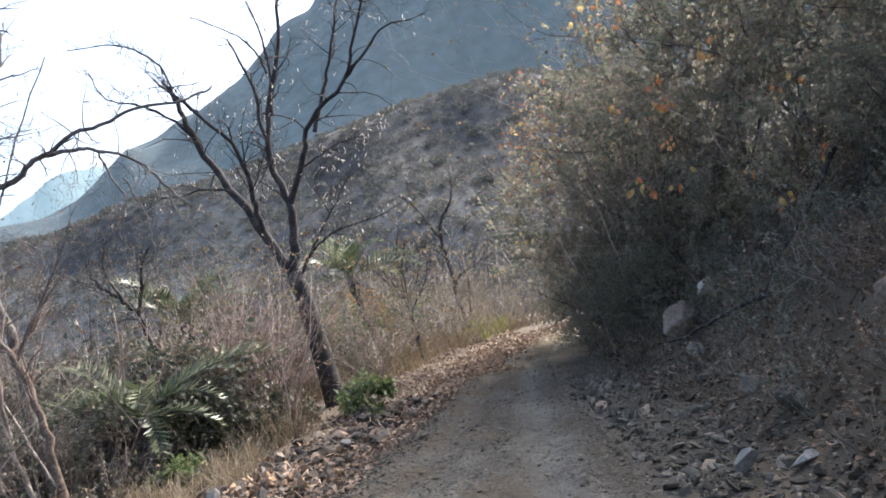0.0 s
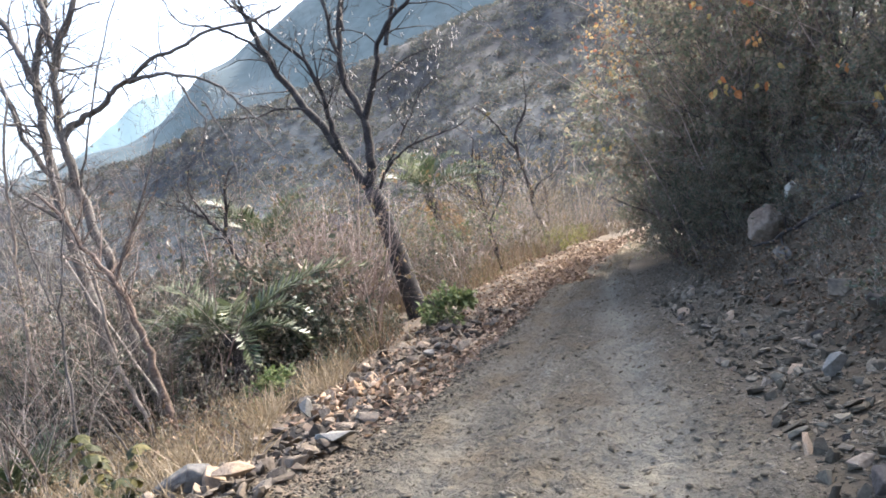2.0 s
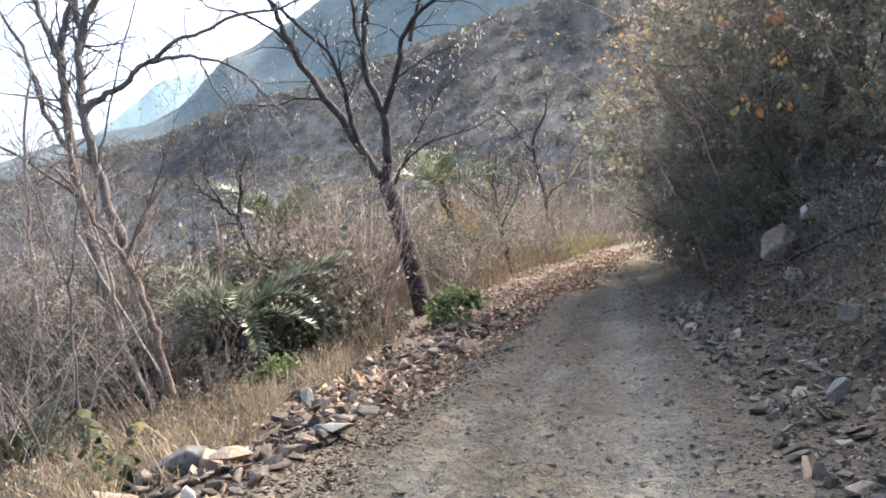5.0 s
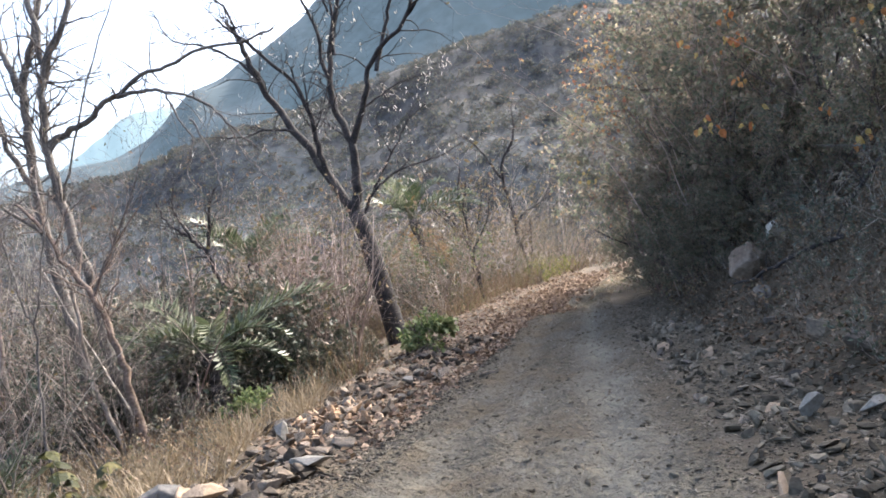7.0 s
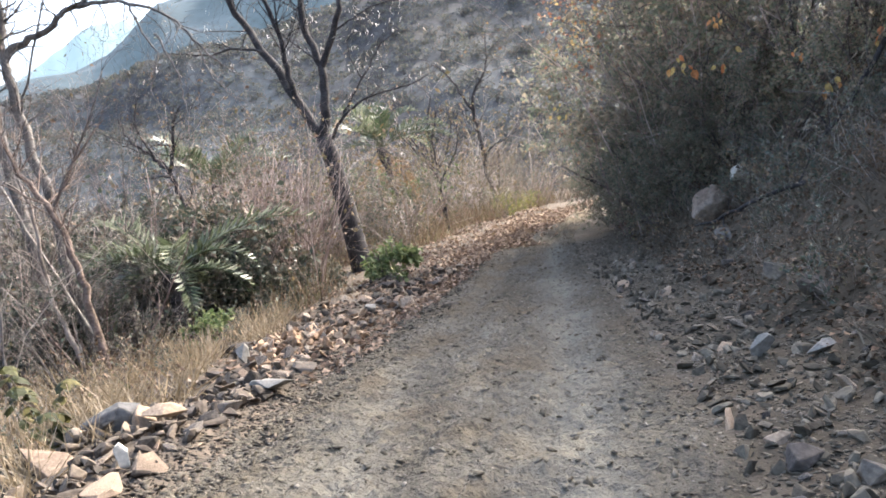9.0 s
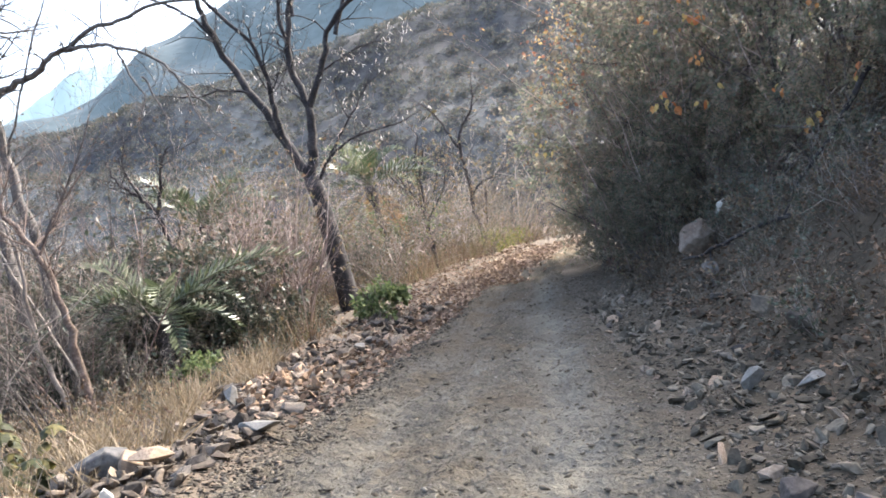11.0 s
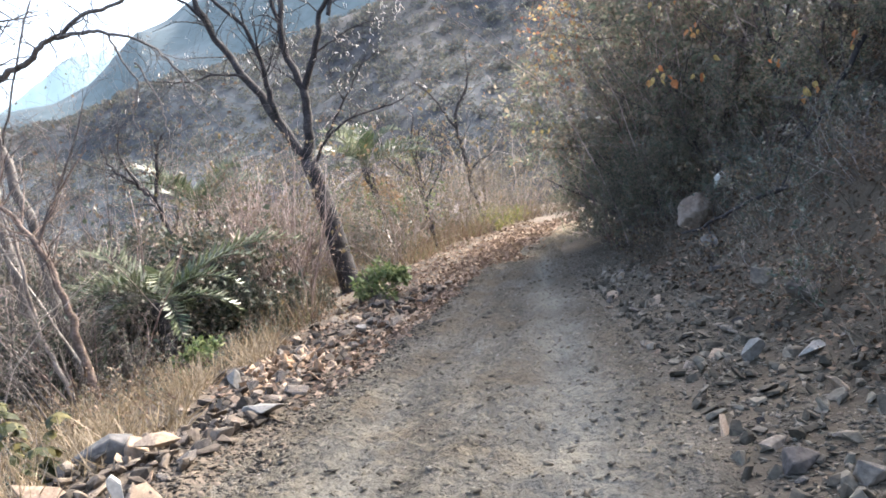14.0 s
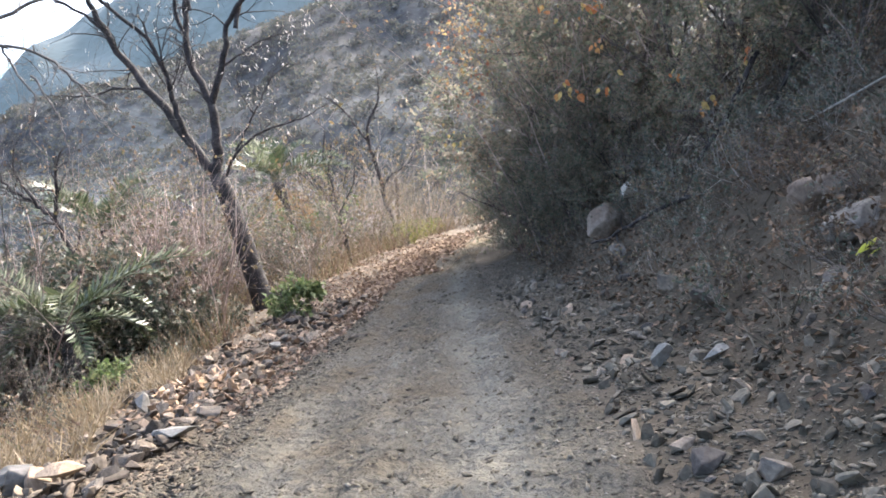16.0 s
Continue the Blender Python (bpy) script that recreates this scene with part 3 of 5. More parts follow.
def place(name, meshes, spots, label, category, group, names=("brushwood", "foliage")):
    """Copies of one or several grown plants at (x, y, size, turn)."""
    first = {}
    for i, (x, y, size, turn) in enumerate(spots):
        k = i % len(meshes)
        m = Matrix.LocRotScale((x, y, float(land(x, y))), Euler((0, 0, turn)), (size, size, size))
        if k not in first:
            ob = tagged(new(name), label, category, group)
            for nm, me in zip(names, meshes[k]):
                tagged(part(nm, me, ob), kind="stuff")
            ob.matrix_basis = m
            first[k] = ob
        else:
            c = copy_thing(first[k], Matrix())
            c.matrix_basis = m


# ---------------------------------------------------------------- trees
def tree(name, x, y, label, wood, leaves, m_wood, m_leaf, z=None, leaf_name="foliage"):
    ob = tagged(holder(name, x, y, z), label, "tree")
    part("trunk", wood.mesh("trunk", m_wood, True), ob)
    if leaves.v:
        tagged(part(leaf_name, leaves.mesh(leaf_name, m_leaf), ob), kind="stuff")
    return ob


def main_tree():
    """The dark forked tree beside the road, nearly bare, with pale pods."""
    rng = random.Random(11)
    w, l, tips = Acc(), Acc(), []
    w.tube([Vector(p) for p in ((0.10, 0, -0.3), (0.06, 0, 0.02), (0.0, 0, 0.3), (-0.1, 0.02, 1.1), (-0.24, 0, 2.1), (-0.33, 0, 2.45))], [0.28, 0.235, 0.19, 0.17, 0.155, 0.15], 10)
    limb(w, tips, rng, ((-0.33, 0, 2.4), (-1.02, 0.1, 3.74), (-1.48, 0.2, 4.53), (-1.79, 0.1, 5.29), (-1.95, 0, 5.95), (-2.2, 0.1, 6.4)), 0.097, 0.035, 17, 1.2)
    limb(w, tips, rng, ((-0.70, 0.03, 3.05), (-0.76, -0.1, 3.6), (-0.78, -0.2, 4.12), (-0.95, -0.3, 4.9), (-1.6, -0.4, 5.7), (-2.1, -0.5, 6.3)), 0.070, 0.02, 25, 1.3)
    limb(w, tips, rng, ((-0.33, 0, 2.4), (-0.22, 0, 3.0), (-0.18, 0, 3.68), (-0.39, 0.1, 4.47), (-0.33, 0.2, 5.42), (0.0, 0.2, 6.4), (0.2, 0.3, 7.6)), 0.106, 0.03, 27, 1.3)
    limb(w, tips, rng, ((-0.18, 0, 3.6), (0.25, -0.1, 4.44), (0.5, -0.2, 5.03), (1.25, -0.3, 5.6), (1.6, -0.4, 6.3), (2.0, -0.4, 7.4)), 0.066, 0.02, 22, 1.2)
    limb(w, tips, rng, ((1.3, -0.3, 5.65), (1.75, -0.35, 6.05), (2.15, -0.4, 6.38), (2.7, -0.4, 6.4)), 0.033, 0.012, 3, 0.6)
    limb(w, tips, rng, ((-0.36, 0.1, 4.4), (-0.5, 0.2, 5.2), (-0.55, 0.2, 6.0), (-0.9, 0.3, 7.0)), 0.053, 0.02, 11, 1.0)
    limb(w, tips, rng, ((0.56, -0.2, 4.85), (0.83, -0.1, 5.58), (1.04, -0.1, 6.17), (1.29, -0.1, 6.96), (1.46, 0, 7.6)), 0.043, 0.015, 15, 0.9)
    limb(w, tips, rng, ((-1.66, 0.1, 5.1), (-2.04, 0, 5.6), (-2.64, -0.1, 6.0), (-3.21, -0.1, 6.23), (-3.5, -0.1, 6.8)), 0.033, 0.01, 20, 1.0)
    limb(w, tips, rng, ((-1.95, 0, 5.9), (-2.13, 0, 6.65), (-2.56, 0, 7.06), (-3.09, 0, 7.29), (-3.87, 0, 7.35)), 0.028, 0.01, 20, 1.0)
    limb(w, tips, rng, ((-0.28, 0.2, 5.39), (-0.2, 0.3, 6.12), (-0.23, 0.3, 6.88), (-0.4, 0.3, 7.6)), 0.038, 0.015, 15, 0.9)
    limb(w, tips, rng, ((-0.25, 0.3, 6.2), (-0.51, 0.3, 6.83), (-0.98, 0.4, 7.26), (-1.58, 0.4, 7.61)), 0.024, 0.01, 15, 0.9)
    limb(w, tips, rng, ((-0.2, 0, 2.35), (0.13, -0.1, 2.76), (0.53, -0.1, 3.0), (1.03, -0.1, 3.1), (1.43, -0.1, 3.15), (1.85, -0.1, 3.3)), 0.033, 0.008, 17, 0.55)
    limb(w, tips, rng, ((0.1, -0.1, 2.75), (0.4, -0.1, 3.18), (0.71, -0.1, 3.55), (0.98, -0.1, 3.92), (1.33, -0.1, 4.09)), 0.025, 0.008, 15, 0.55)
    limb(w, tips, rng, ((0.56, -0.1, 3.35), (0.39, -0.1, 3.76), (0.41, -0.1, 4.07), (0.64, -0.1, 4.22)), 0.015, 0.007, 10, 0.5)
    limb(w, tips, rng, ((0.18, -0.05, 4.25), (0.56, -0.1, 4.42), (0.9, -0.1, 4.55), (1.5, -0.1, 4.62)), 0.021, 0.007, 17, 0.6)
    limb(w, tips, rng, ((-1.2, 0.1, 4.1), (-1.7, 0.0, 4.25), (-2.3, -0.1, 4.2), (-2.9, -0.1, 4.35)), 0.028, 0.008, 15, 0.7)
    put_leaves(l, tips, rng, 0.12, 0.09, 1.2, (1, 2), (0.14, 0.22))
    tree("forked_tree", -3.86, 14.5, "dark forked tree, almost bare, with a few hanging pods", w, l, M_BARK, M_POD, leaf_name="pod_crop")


def arching_tree():
    """The grey tree on the downhill side with two stems and a long arching limb."""
    rng = random.Random(7)
    w, l, tips = Acc(), Acc(), []
    limb(w, tips, rng, ((0.0, 0, -0.2), (-0.12, 0, 0.8), (-0.25, 0, 1.9), (-0.45, 0, 3.1), (-0.50, 0, 3.7), (-0.46, 0, 4.2), (-0.42, 0.1, 4.75), (-0.5, 0.1, 5.4), (-0.6, 0.1, 6.3)), 0.075, 0.03, 40, 1.0, 8)
    limb(w, tips, rng, ((-0.6, 0.2, -0.2), (-0.75, 0.2, 1.5), (-0.86, 0.2, 3.3), (-0.86, 0.2, 4.05), (-0.79, 0.2, 4.63), (-0.6, 0.2, 5.0), (-0.3, 0.3, 6.0)), 0.08, 0.032, 40, 1.0, 8)
    limb(w, tips, rng, ((-0.44, 0.05, 4.45), (-0.32, 0.05, 4.72), (-0.13, 0.1, 4.95), (0.1, 0.1, 5.6)), 0.06, 0.03, 6, 0.7)
    limb(w, tips, rng, ((-0.82, 0.2, 4.3), (-0.92, 0.2, 4.72), (-1.05, 0.2, 5.1), (-1.3, 0.2, 5.8)), 0.055, 0.025, 10, 0.8)
    limb(w, tips, rng, ((-0.5, 0, 3.55), (-0.42, 0, 3.72), (-0.18, 0, 3.82), (0.08, -0.05, 3.86), (0.33, -0.1, 3.99), (0.56, -0.1, 4.06), (0.87, -0.1, 4.21), (1.2, -0.1, 4.25), (1.63, -0.1, 4.34), (2.1, -0.1, 4.33), (2.5, -0.1, 4.4)), 0.048, 0.012, 16, 0.7)
    limb(w, tips, rng, ((0.52, -0.1, 4.05), (0.95, -0.15, 4.04), (1.18, -0.2, 3.96), (1.6, -0.2, 3.75), (1.82, -0.2, 3.49), (2.1, -0.2, 3.16)), 0.028, 0.008, 18, 0.8)
    limb(w, tips, rng, ((1.18, -0.2, 3.95), (1.27, -0.2, 3.65), (1.4, -0.2, 3.41), (1.32, -0.2, 3.17), (1.28, -0.2, 2.99), (1.36, -0.2, 2.83)), 0.013, 0.006, 4, 0.35)
    limb(w, tips, rng, ((1.42, -0.2, 3.6), (1.5, -0.2, 3.39), (1.6, -0.2, 3.15), (1.62, -0.2, 2.9), (1.6, -0.2, 2.66)), 0.013, 0.006, 5, 0.35)
    limb(w, tips, rng, ((1.82, -0.2, 3.5), (1.96, -0.2, 3.12), (2.12, -0.2, 2.87), (2.32, -0.2, 2.72)), 0.009, 0.004, 3, 0.3)
    limb(w, tips, rng, ((-0.45, 0, 3.0), (-0.15, -0.1, 3.5), (0.2, -0.1, 4.3), (0.75, -0.2, 5.1)), 0.016, 0.007, 8, 0.6)
    limb(w, tips, rng, ((-0.82, 0.2, 3.2), (-1.15, 0.2, 3.8), (-1.4, 0.3, 4.7), (-1.9, 0.3, 5.6)), 0.045, 0.015, 16, 0.9)
    limb(w, tips, rng, ((-0.75, 0.2, 2.6), (-1.3, 0, 3.2), (-1.9, -0.1, 3.6)), 0.03, 0.012, 14, 0.8)
    limb(w, tips, rng, ((-0.25, 0, 1.9), (0.35, -0.2, 2.6), (0.8, -0.3, 3.3)), 0.024, 0.008, 10, 0.8)
    put_leaves(l, tips, rng, 0.05, 0.04, 0.6, (1, 1))
    tree("arching_tree", -5.5, 8.6, "grey twin-stemmed tree with bare twigs and an arching limb", w, l, M_BARK_PALE, M_LEAF_DRY)


def slim_tree(name, x, y, h, lean, seed, label, m_wood=M_BARK, r=0.09, fork=0.45):
    rng = random.Random(seed)
    w, l, tips = Acc(), Acc(), []
    k = h * fork
    limb(w, tips, rng, ((0, 0, -0.2), (lean * 0.25, 0, k * 0.5), (lean * 0.5, 0, k), (lean * 0.6, 0.1, h * 0.75), (lean + 0.3, 0.1, h)), r, 0.02, 8, h * 0.22)
    limb(w, tips, rng, ((lean * 0.5, 0, k), (lean * 0.5 - 0.4, 0.1, h * 0.65), (lean - 0.9, 0.1, h * 0.92)), r * 0.6, 0.012, 7, h * 0.2)
    limb(w, tips, rng, ((lean * 0.45, 0, k * 0.9), (lean * 0.5 + 0.5, -0.1, h * 0.62), (lean + 0.8, -0.1, h * 0.8)), r * 0.5, 0.012, 7, h * 0.2)
    put_leaves(l, tips, rng, 0.25, 0.09, 0.6, (1, 2))
    tree(name, x, y, label, w, l, m_wood, M_LEAF_DRY)


def palm(name, x, y, trunk_h, lean, fronds, length, seed, label, z=None, dead=0, width=0.034, rises=(0.5, 2.8), droop=0.125, blades=26, extra=()):
    """A wild date palm: ringed trunk and arching feather fronds, each a part. extra: (heading, rise, length, droop) of fronds that stand out."""
    rng = random.Random(seed)
    ob = tagged(holder(name, x, y, z), label, "palm")
    top = Vector((lean, 0, trunk_h))
    if trunk_h > 0.4:
        w = Acc()
        n = 18
        w.tube([Vector((lean * (i / n) ** 1.4, 0, -0.3 + (trunk_h + 0.3) * i / n)) for i in range(n + 1)], [0.075 + 0.016 * (i % 2) + (0.06 if i > n - 3 else 0) for i in range(n + 1)], 9)
        part("trunk", w.mesh("trunk", M_BARK), ob)
    plan = [(radians(a), r, l, dr) for a, r, l, dr in extra]
    for i in range(fronds):
        plan.append((6.283 * i / fronds * 2.618 + rng.uniform(-0.3, 0.3), -0.9 if i < dead else rng.uniform(*rises), length * rng.uniform(0.75, 1.1), 0.2 if i < dead else droop * rng.uniform(0.7, 1.4)))
    for i, (a, rise, L_, dr) in enumerate(plan):
        fr = Acc()
        hang = rise < -0.8
        d = Vector((math.cos(a), math.sin(a), rise)).normalized()
        sway = Vector((-math.sin(a), math.cos(a), 0)) * rng.uniform(-0.05, 0.05)
        p, pts, ways = top.copy(), [top.copy()], [d]
        for k in range(12):
            d = (d + Vector((0, 0, -dr * (0.4 + 0.1 * k))) + sway).normalized()
            p = p + d * L_ / 12
            pts.append(p)
            ways.append(d)
        fr.tube(pts, [0.016 * (1 - 0.85 * k / 12) + 0.0015 for k in range(13)], 4)
        for k in range(int(blades * 0.2), blades):
            t = k / blades * 12
            i0 = int(t)
            q = pts[i0].lerp(pts[min(i0 + 1, 12)], t - i0)
            w0 = ways[i0]
            s = w0.cross(Vector((0, 0, 1)))
            s = s.normalized() if s.length > 1e-3 else Vector((1, 0, 0))
            upv = s.cross(w0)
            ll = L_ * 0.2 * (0.4 + 0.8 * math.sin(math.pi * min(1, k / blades * 0.86 + 0.1)))
            for sg in (-1, 1):
                dd = (w0 * rng.uniform(0.6, 0.8) + s * sg * 0.75 + upv * rng.uniform(0.15, 0.5) + rand_dir(rng) * 0.07).normalized()
                fr.leaf(q, dd, dd.cross(upv).normalized(), ll * rng.uniform(0.8, 1.1), width * rng.uniform(0.8, 1.2))
        # every third frond gets the paler colour, painted as if catching sun
        part("frond", fr.mesh("frond", M_PALM_DRY if hang else (M_PALM_SUNLIT if i % 3 == 0 else M_PALM)), ob, "withered hanging frond" if hang else "")


def leaning_sapling():
    """The slim brown trunk that leans across the grey tree."""
    rng = random.Random(17)
    w, l, tips = Acc(), Acc(), []
    limb(w, tips, rng, ((0, 0, -0.15), (-0.12, 0, 0.72), (-0.19, 0, 1.27), (-0.35, 0, 1.78), (-0.63, 0, 2.27), (-0.83, 0.05, 2.61), (-1.15, 0.1, 2.95)), 0.052, 0.014, 22, 0.9, 8)
    limb(w, tips, rng, ((-0.35, 0, 1.78), (-0.1, 0.1, 2.3), (0.25, 0.2, 2.7)), 0.018, 0.007, 10, 0.7)
    put_leaves(l, tips, rng, 0.05, 0.05, 0.6, (1, 1))
    tree("leaning_sapling", -4.8, 7.7, "slim brown sapling leaning over the slope, leafless", w, l, M_BARK_RED, M_LEAF_DRY)


M_LEAF_RUST = mat("rusty_leaves", [(0.24, 0.11, 0.07), (0.33, 0.19, 0.09), (0.40, 0.29, 0.13)], (2.0, 30.0), 0.6, 0.0, rand="Island", translucent=0.5)
M_LEAF_LIME = mat("yellow_green_leaves", [(0.13, 0.15, 0.045), (0.20, 0.20, 0.065), (0.28, 0.25, 0.09)], (2.0, 30.0), 0.55, 0.0, rand="Island", translucent=0.4)
M_BARK_RED = mat("brown_bark", [(0.075, 0.052, 0.042), (0.12, 0.088, 0.07), (0.19, 0.145, 0.12)], (5.0, 40.0), 0.8, 0.6, 30.0)
leaning_sapling()
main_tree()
arching_tree()
slim_tree("slim_tree", -3.3, 22.0, 3.6, -0.3, 24, "thin leafless sapling in dry brush", M_BARK, 0.045)
palm("bush_palm", -4.85, 9.4, 0.9, 0.0, 12, 1.3, 3, "low wild date palm with dark arching fronds", width=0.05, rises=(0.1, 1.5), droop=0.14, blades=20,
     extra=((12, 0.75, 1.9, 0.085), (-160, 0.7, 1.25, 0.30), (-60, 0.6, 1.0, 0.26), (175, 1.3, 1.5, 0.10), (35, 0.9, 1.5, 0.12), (-110, 0.5, 1.2, 0.28), (195, 1.0, 1.5, 0.16), (150, 0.8, 1.6, 0.14)))
palm("bush_palm", -6.3, 14.2, 2.15, 0.1, 20, 1.6, 4, "wild date palm half hidden in brush", width=0.045, rises=(0.2, 2.2))
palm("bush_palm", -5.95, 6.7, 0.0, 0.0, 12, 0.9, 8, "small wild date palm in the grass at the slope edge", blades=20)
palm("date_palm", -4.05, 20.0, 2.35, -0.3, 23, 1.85, 5, "wild date palm on a slim trunk with hanging dead fronds", dead=6, width=0.06, rises=(0.3, 3.0), droop=0.13, blades=22)


def grown(name, limbs, seed, label, material, x, y, leaf_share=0.0):
    """A small tree or sapling from limbs given in the world's own metres: (points, thick, thin, twigs, reach)."""
    rng = random.Random(seed)
    w, l, tips = Acc(), Acc(), []
    z0 = float(land(x, y))
    for pts, r0, r1, n, reach in limbs:
        limb(w, tips, rng, [(a - x, b - y, c - z0) for a, b, c in pts], r0, r1, n, reach, 7)
    put_leaves(l, tips, rng, leaf_share, 0.05, 0.6, (1, 2))
    tree(name, x, y, label, w, l, material, M_LEAF_DRY)


grown("slim_tree", (
    (((-2.1, 26, -0.4), (-2.24, 26, 0.4), (-2.42, 26, 1.4), (-2.47, 26, 2.22), (-2.55, 26, 2.8), (-2.62, 26, 3.3), (-2.95, 26, 3.9), (-3.28, 26, 4.48), (-3.7, 26, 4.9)), 0.095, 0.02, 16, 1.1),
    (((-2.6, 26, 3.2), (-2.5, 26, 3.8), (-2.2, 26, 4.2), (-2.0, 26, 4.65), (-1.95, 26, 5.3)), 0.06, 0.018, 14, 1.0),
    (((-2.44, 26, 1.7), (-2.1, 26, 2.1), (-1.8, 26, 2.2), (-1.2, 26, 2.5)), 0.035, 0.012, 12, 0.9),
    (((-2.2, 26, 0.1), (-2.05, 26, 1.2), (-1.95, 26, 2.0)), 0.05, 0.015, 8, 0.8)), 21, "slim dark tree with bare crooked branches beyond the bend", M_BARK, -2.15, 26.0, 0.1)
grown("crooked_tree", (
    (((-5.45, 11.3, -0.4), (-5.5, 11.3, 0.5), (-5.51, 11.3, 1.06), (-5.54, 11.3, 1.66), (-5.62, 11.3, 2.04), (-5.84, 11.35, 2.28), (-6.04, 11.4, 2.46), (-6.25, 11.45, 2.63), (-6.39, 11.5, 2.95)), 0.055, 0.016, 16, 0.8),
    (((-5.62, 11.3, 2.04), (-5.47, 11.25, 2.4), (-5.39, 11.2, 2.73), (-5.24, 11.2, 2.96)), 0.035, 0.012, 12, 0.7),
    (((-5.84, 11.35, 2.28), (-5.95, 11.2, 2.75), (-5.9, 11.2, 3.2)), 0.02, 0.008, 10, 0.6)), 22, "crooked young tree with dark forked branches", M_BARK, -5.45, 11.3, 0.1)
grown("forked_sapling", (
    (((-5.0, 6.4, -0.2), (-4.99, 6.4, 0.3), (-4.94, 6.4, 0.96), (-4.9, 6.4, 1.45), (-4.96, 6.4, 1.62), (-5.01, 6.4, 1.93), (-5.05, 6.4, 2.23), (-5.2, 6.4, 2.7)), 0.017, 0.006, 12, 0.7),
    (((-4.9, 6.4, 1.45), (-4.8, 6.4, 1.75), (-4.69, 6.4, 2.09), (-4.6, 6.4, 2.38), (-4.51, 6.4, 2.66)), 0.011, 0.005, 10, 0.6)), 61, "thin grey sapling forked at chest height, leafless", M_BARK_PALE, -5.0, 6.4)
grown("pale_sapling", (
    (((-6.85, 8.2, -0.5), (-6.78, 8.2, 0.8), (-6.72, 8.2, 1.61), (-6.67, 8.2, 2.13), (-6.58, 8.2, 2.76), (-6.51, 8.2, 3.27), (-6.3, 8.2, 4.0)), 0.035, 0.014, 18, 0.9),), 62, "slim pale-barked sapling in the brush", M_TWIG, -6.85, 8.2)
grown("pale_sapling", (
    (((-5.25, 8.0, -0.3), (-5.38, 8.0, 0.18), (-5.54, 8.0, 0.75), (-5.57, 8.0, 1.25), (-5.6, 8.0, 1.76), (-5.75, 8.0, 2.3), (-5.8, 8.0, 2.9)), 0.034, 0.012, 16, 0.8),
    (((-5.1, 8.1, -0.3), (-5.2, 8.1, 0.3), (-5.42, 8.1, 0.8), (-5.75, 8.1, 1.5), (-6.0, 8.1, 2.1)), 0.022, 0.008, 12, 0.7)), 63, "slim pale-barked sapling in the brush", M_TWIG, -5.25, 8.0)

# ---------------------------------------------------------------- brush on the downhill side
RS = np.random.RandomState(3)


def spots(n, x0, x1, y0, y1, s0, s1, keep=lambda x, y: True):
    out = []
    while len(out) < n:
        x, y = RS.uniform(x0, x1), RS.uniform(y0, y1)
        if keep(x, y):
            out.append((x, y, RS.uniform(s0, s1), RS.uniform(0, 6.28)))
    return out


def off_left(x, y):
    return shelf_mid(y) - shelf_half(y) - x


M_LEAF_GOLD = mat("golden_olive_leaves", [(0.10, 0.088, 0.04), (0.165, 0.128, 0.066), (0.23, 0.165, 0.092)], (0.6, 30.0), 0.6, 0.0, rand="Island", translucent=0.35)
BARE = [shrub_meshes(30 + i, 2.0, 8, 3, 0.5, 0.06, M_TWIG if i % 3 else M_TWIG_RED, M_LEAF_MIX if i % 2 else M_LEAF_GOLD, 0.45 + 0.18 * (i % 3), (2, 3), 0.0105, (1, 2), 0.30) for i in range(6)]
TALL = [shrub_meshes(80 + i, 3.6, 6, 3, 0.12, 0.04, M_TWIG_DARK if i % 2 else M_TWIG, M_LEAF_MIX, 0.3 + 0.15 * (i % 2), (2, 4), 0.011, (1, 2), 0.22) for i in range(4)]
RODS = [shrub_meshes(40 + i, 2.4, 14, 1, 0.4, 0.06, M_TWIG_RED, M_LEAF_DRY, 0.18, (3, 5), 0.011, (1, 2), 0.2) for i in range(3)]
THICKET = [bush_meshes(45 + i, 1.1, 1.1, 1.0, 2600, 0.085, M_LEAF_MIX, 4, 8) for i in range(3)]


def clear_of_palm(x, y):
    return (abs(x / y + 0.49) > 0.14 or y > 10.4) and clear_trunk(x, y)


def clear_trunk(x, y):
    return abs(x / y + 0.26) > 0.07 or y > 15.5


place("dry_shrub", BARE, spots(17, -10.5, -3.2, 6.8, 13.0, 0.6, 1.3, lambda x, y: off_left(x, y) > 2.0 and clear_of_palm(x, y) and x > -1.0 * y),
      "leafless dry shrub with thin brown stems", "shrub", "dry brush")
TANGLE = [shrub_meshes(300 + i, 2.3, 9, 3, 0.10, 0.04, M_TWIG if i == 1 else M_TWIG_DARK, M_LEAF_MIX, 0.35, (2, 4), 0.008, (1, 2), 0.34) for i in range(4)]
UNDER = [bush_meshes(340 + i, 1.1, 1.1, 0.8, 3000, 0.08, M_LEAF_DEEP, 4, 8) for i in range(3)]
place("dark_bush", UNDER, spots(24, -11.0, -4.6, 8.2, 11.5, 0.55, 0.95, lambda x, y: -1.0 * y < x < -0.42 * y and off_left(x, y) > 2.8 and (y > 10.2 or abs(x / y + 0.50) > 0.19)),
      "dark green bush in the shade of the brush", "bush", "thicket", ("brushwood", "foliage"))
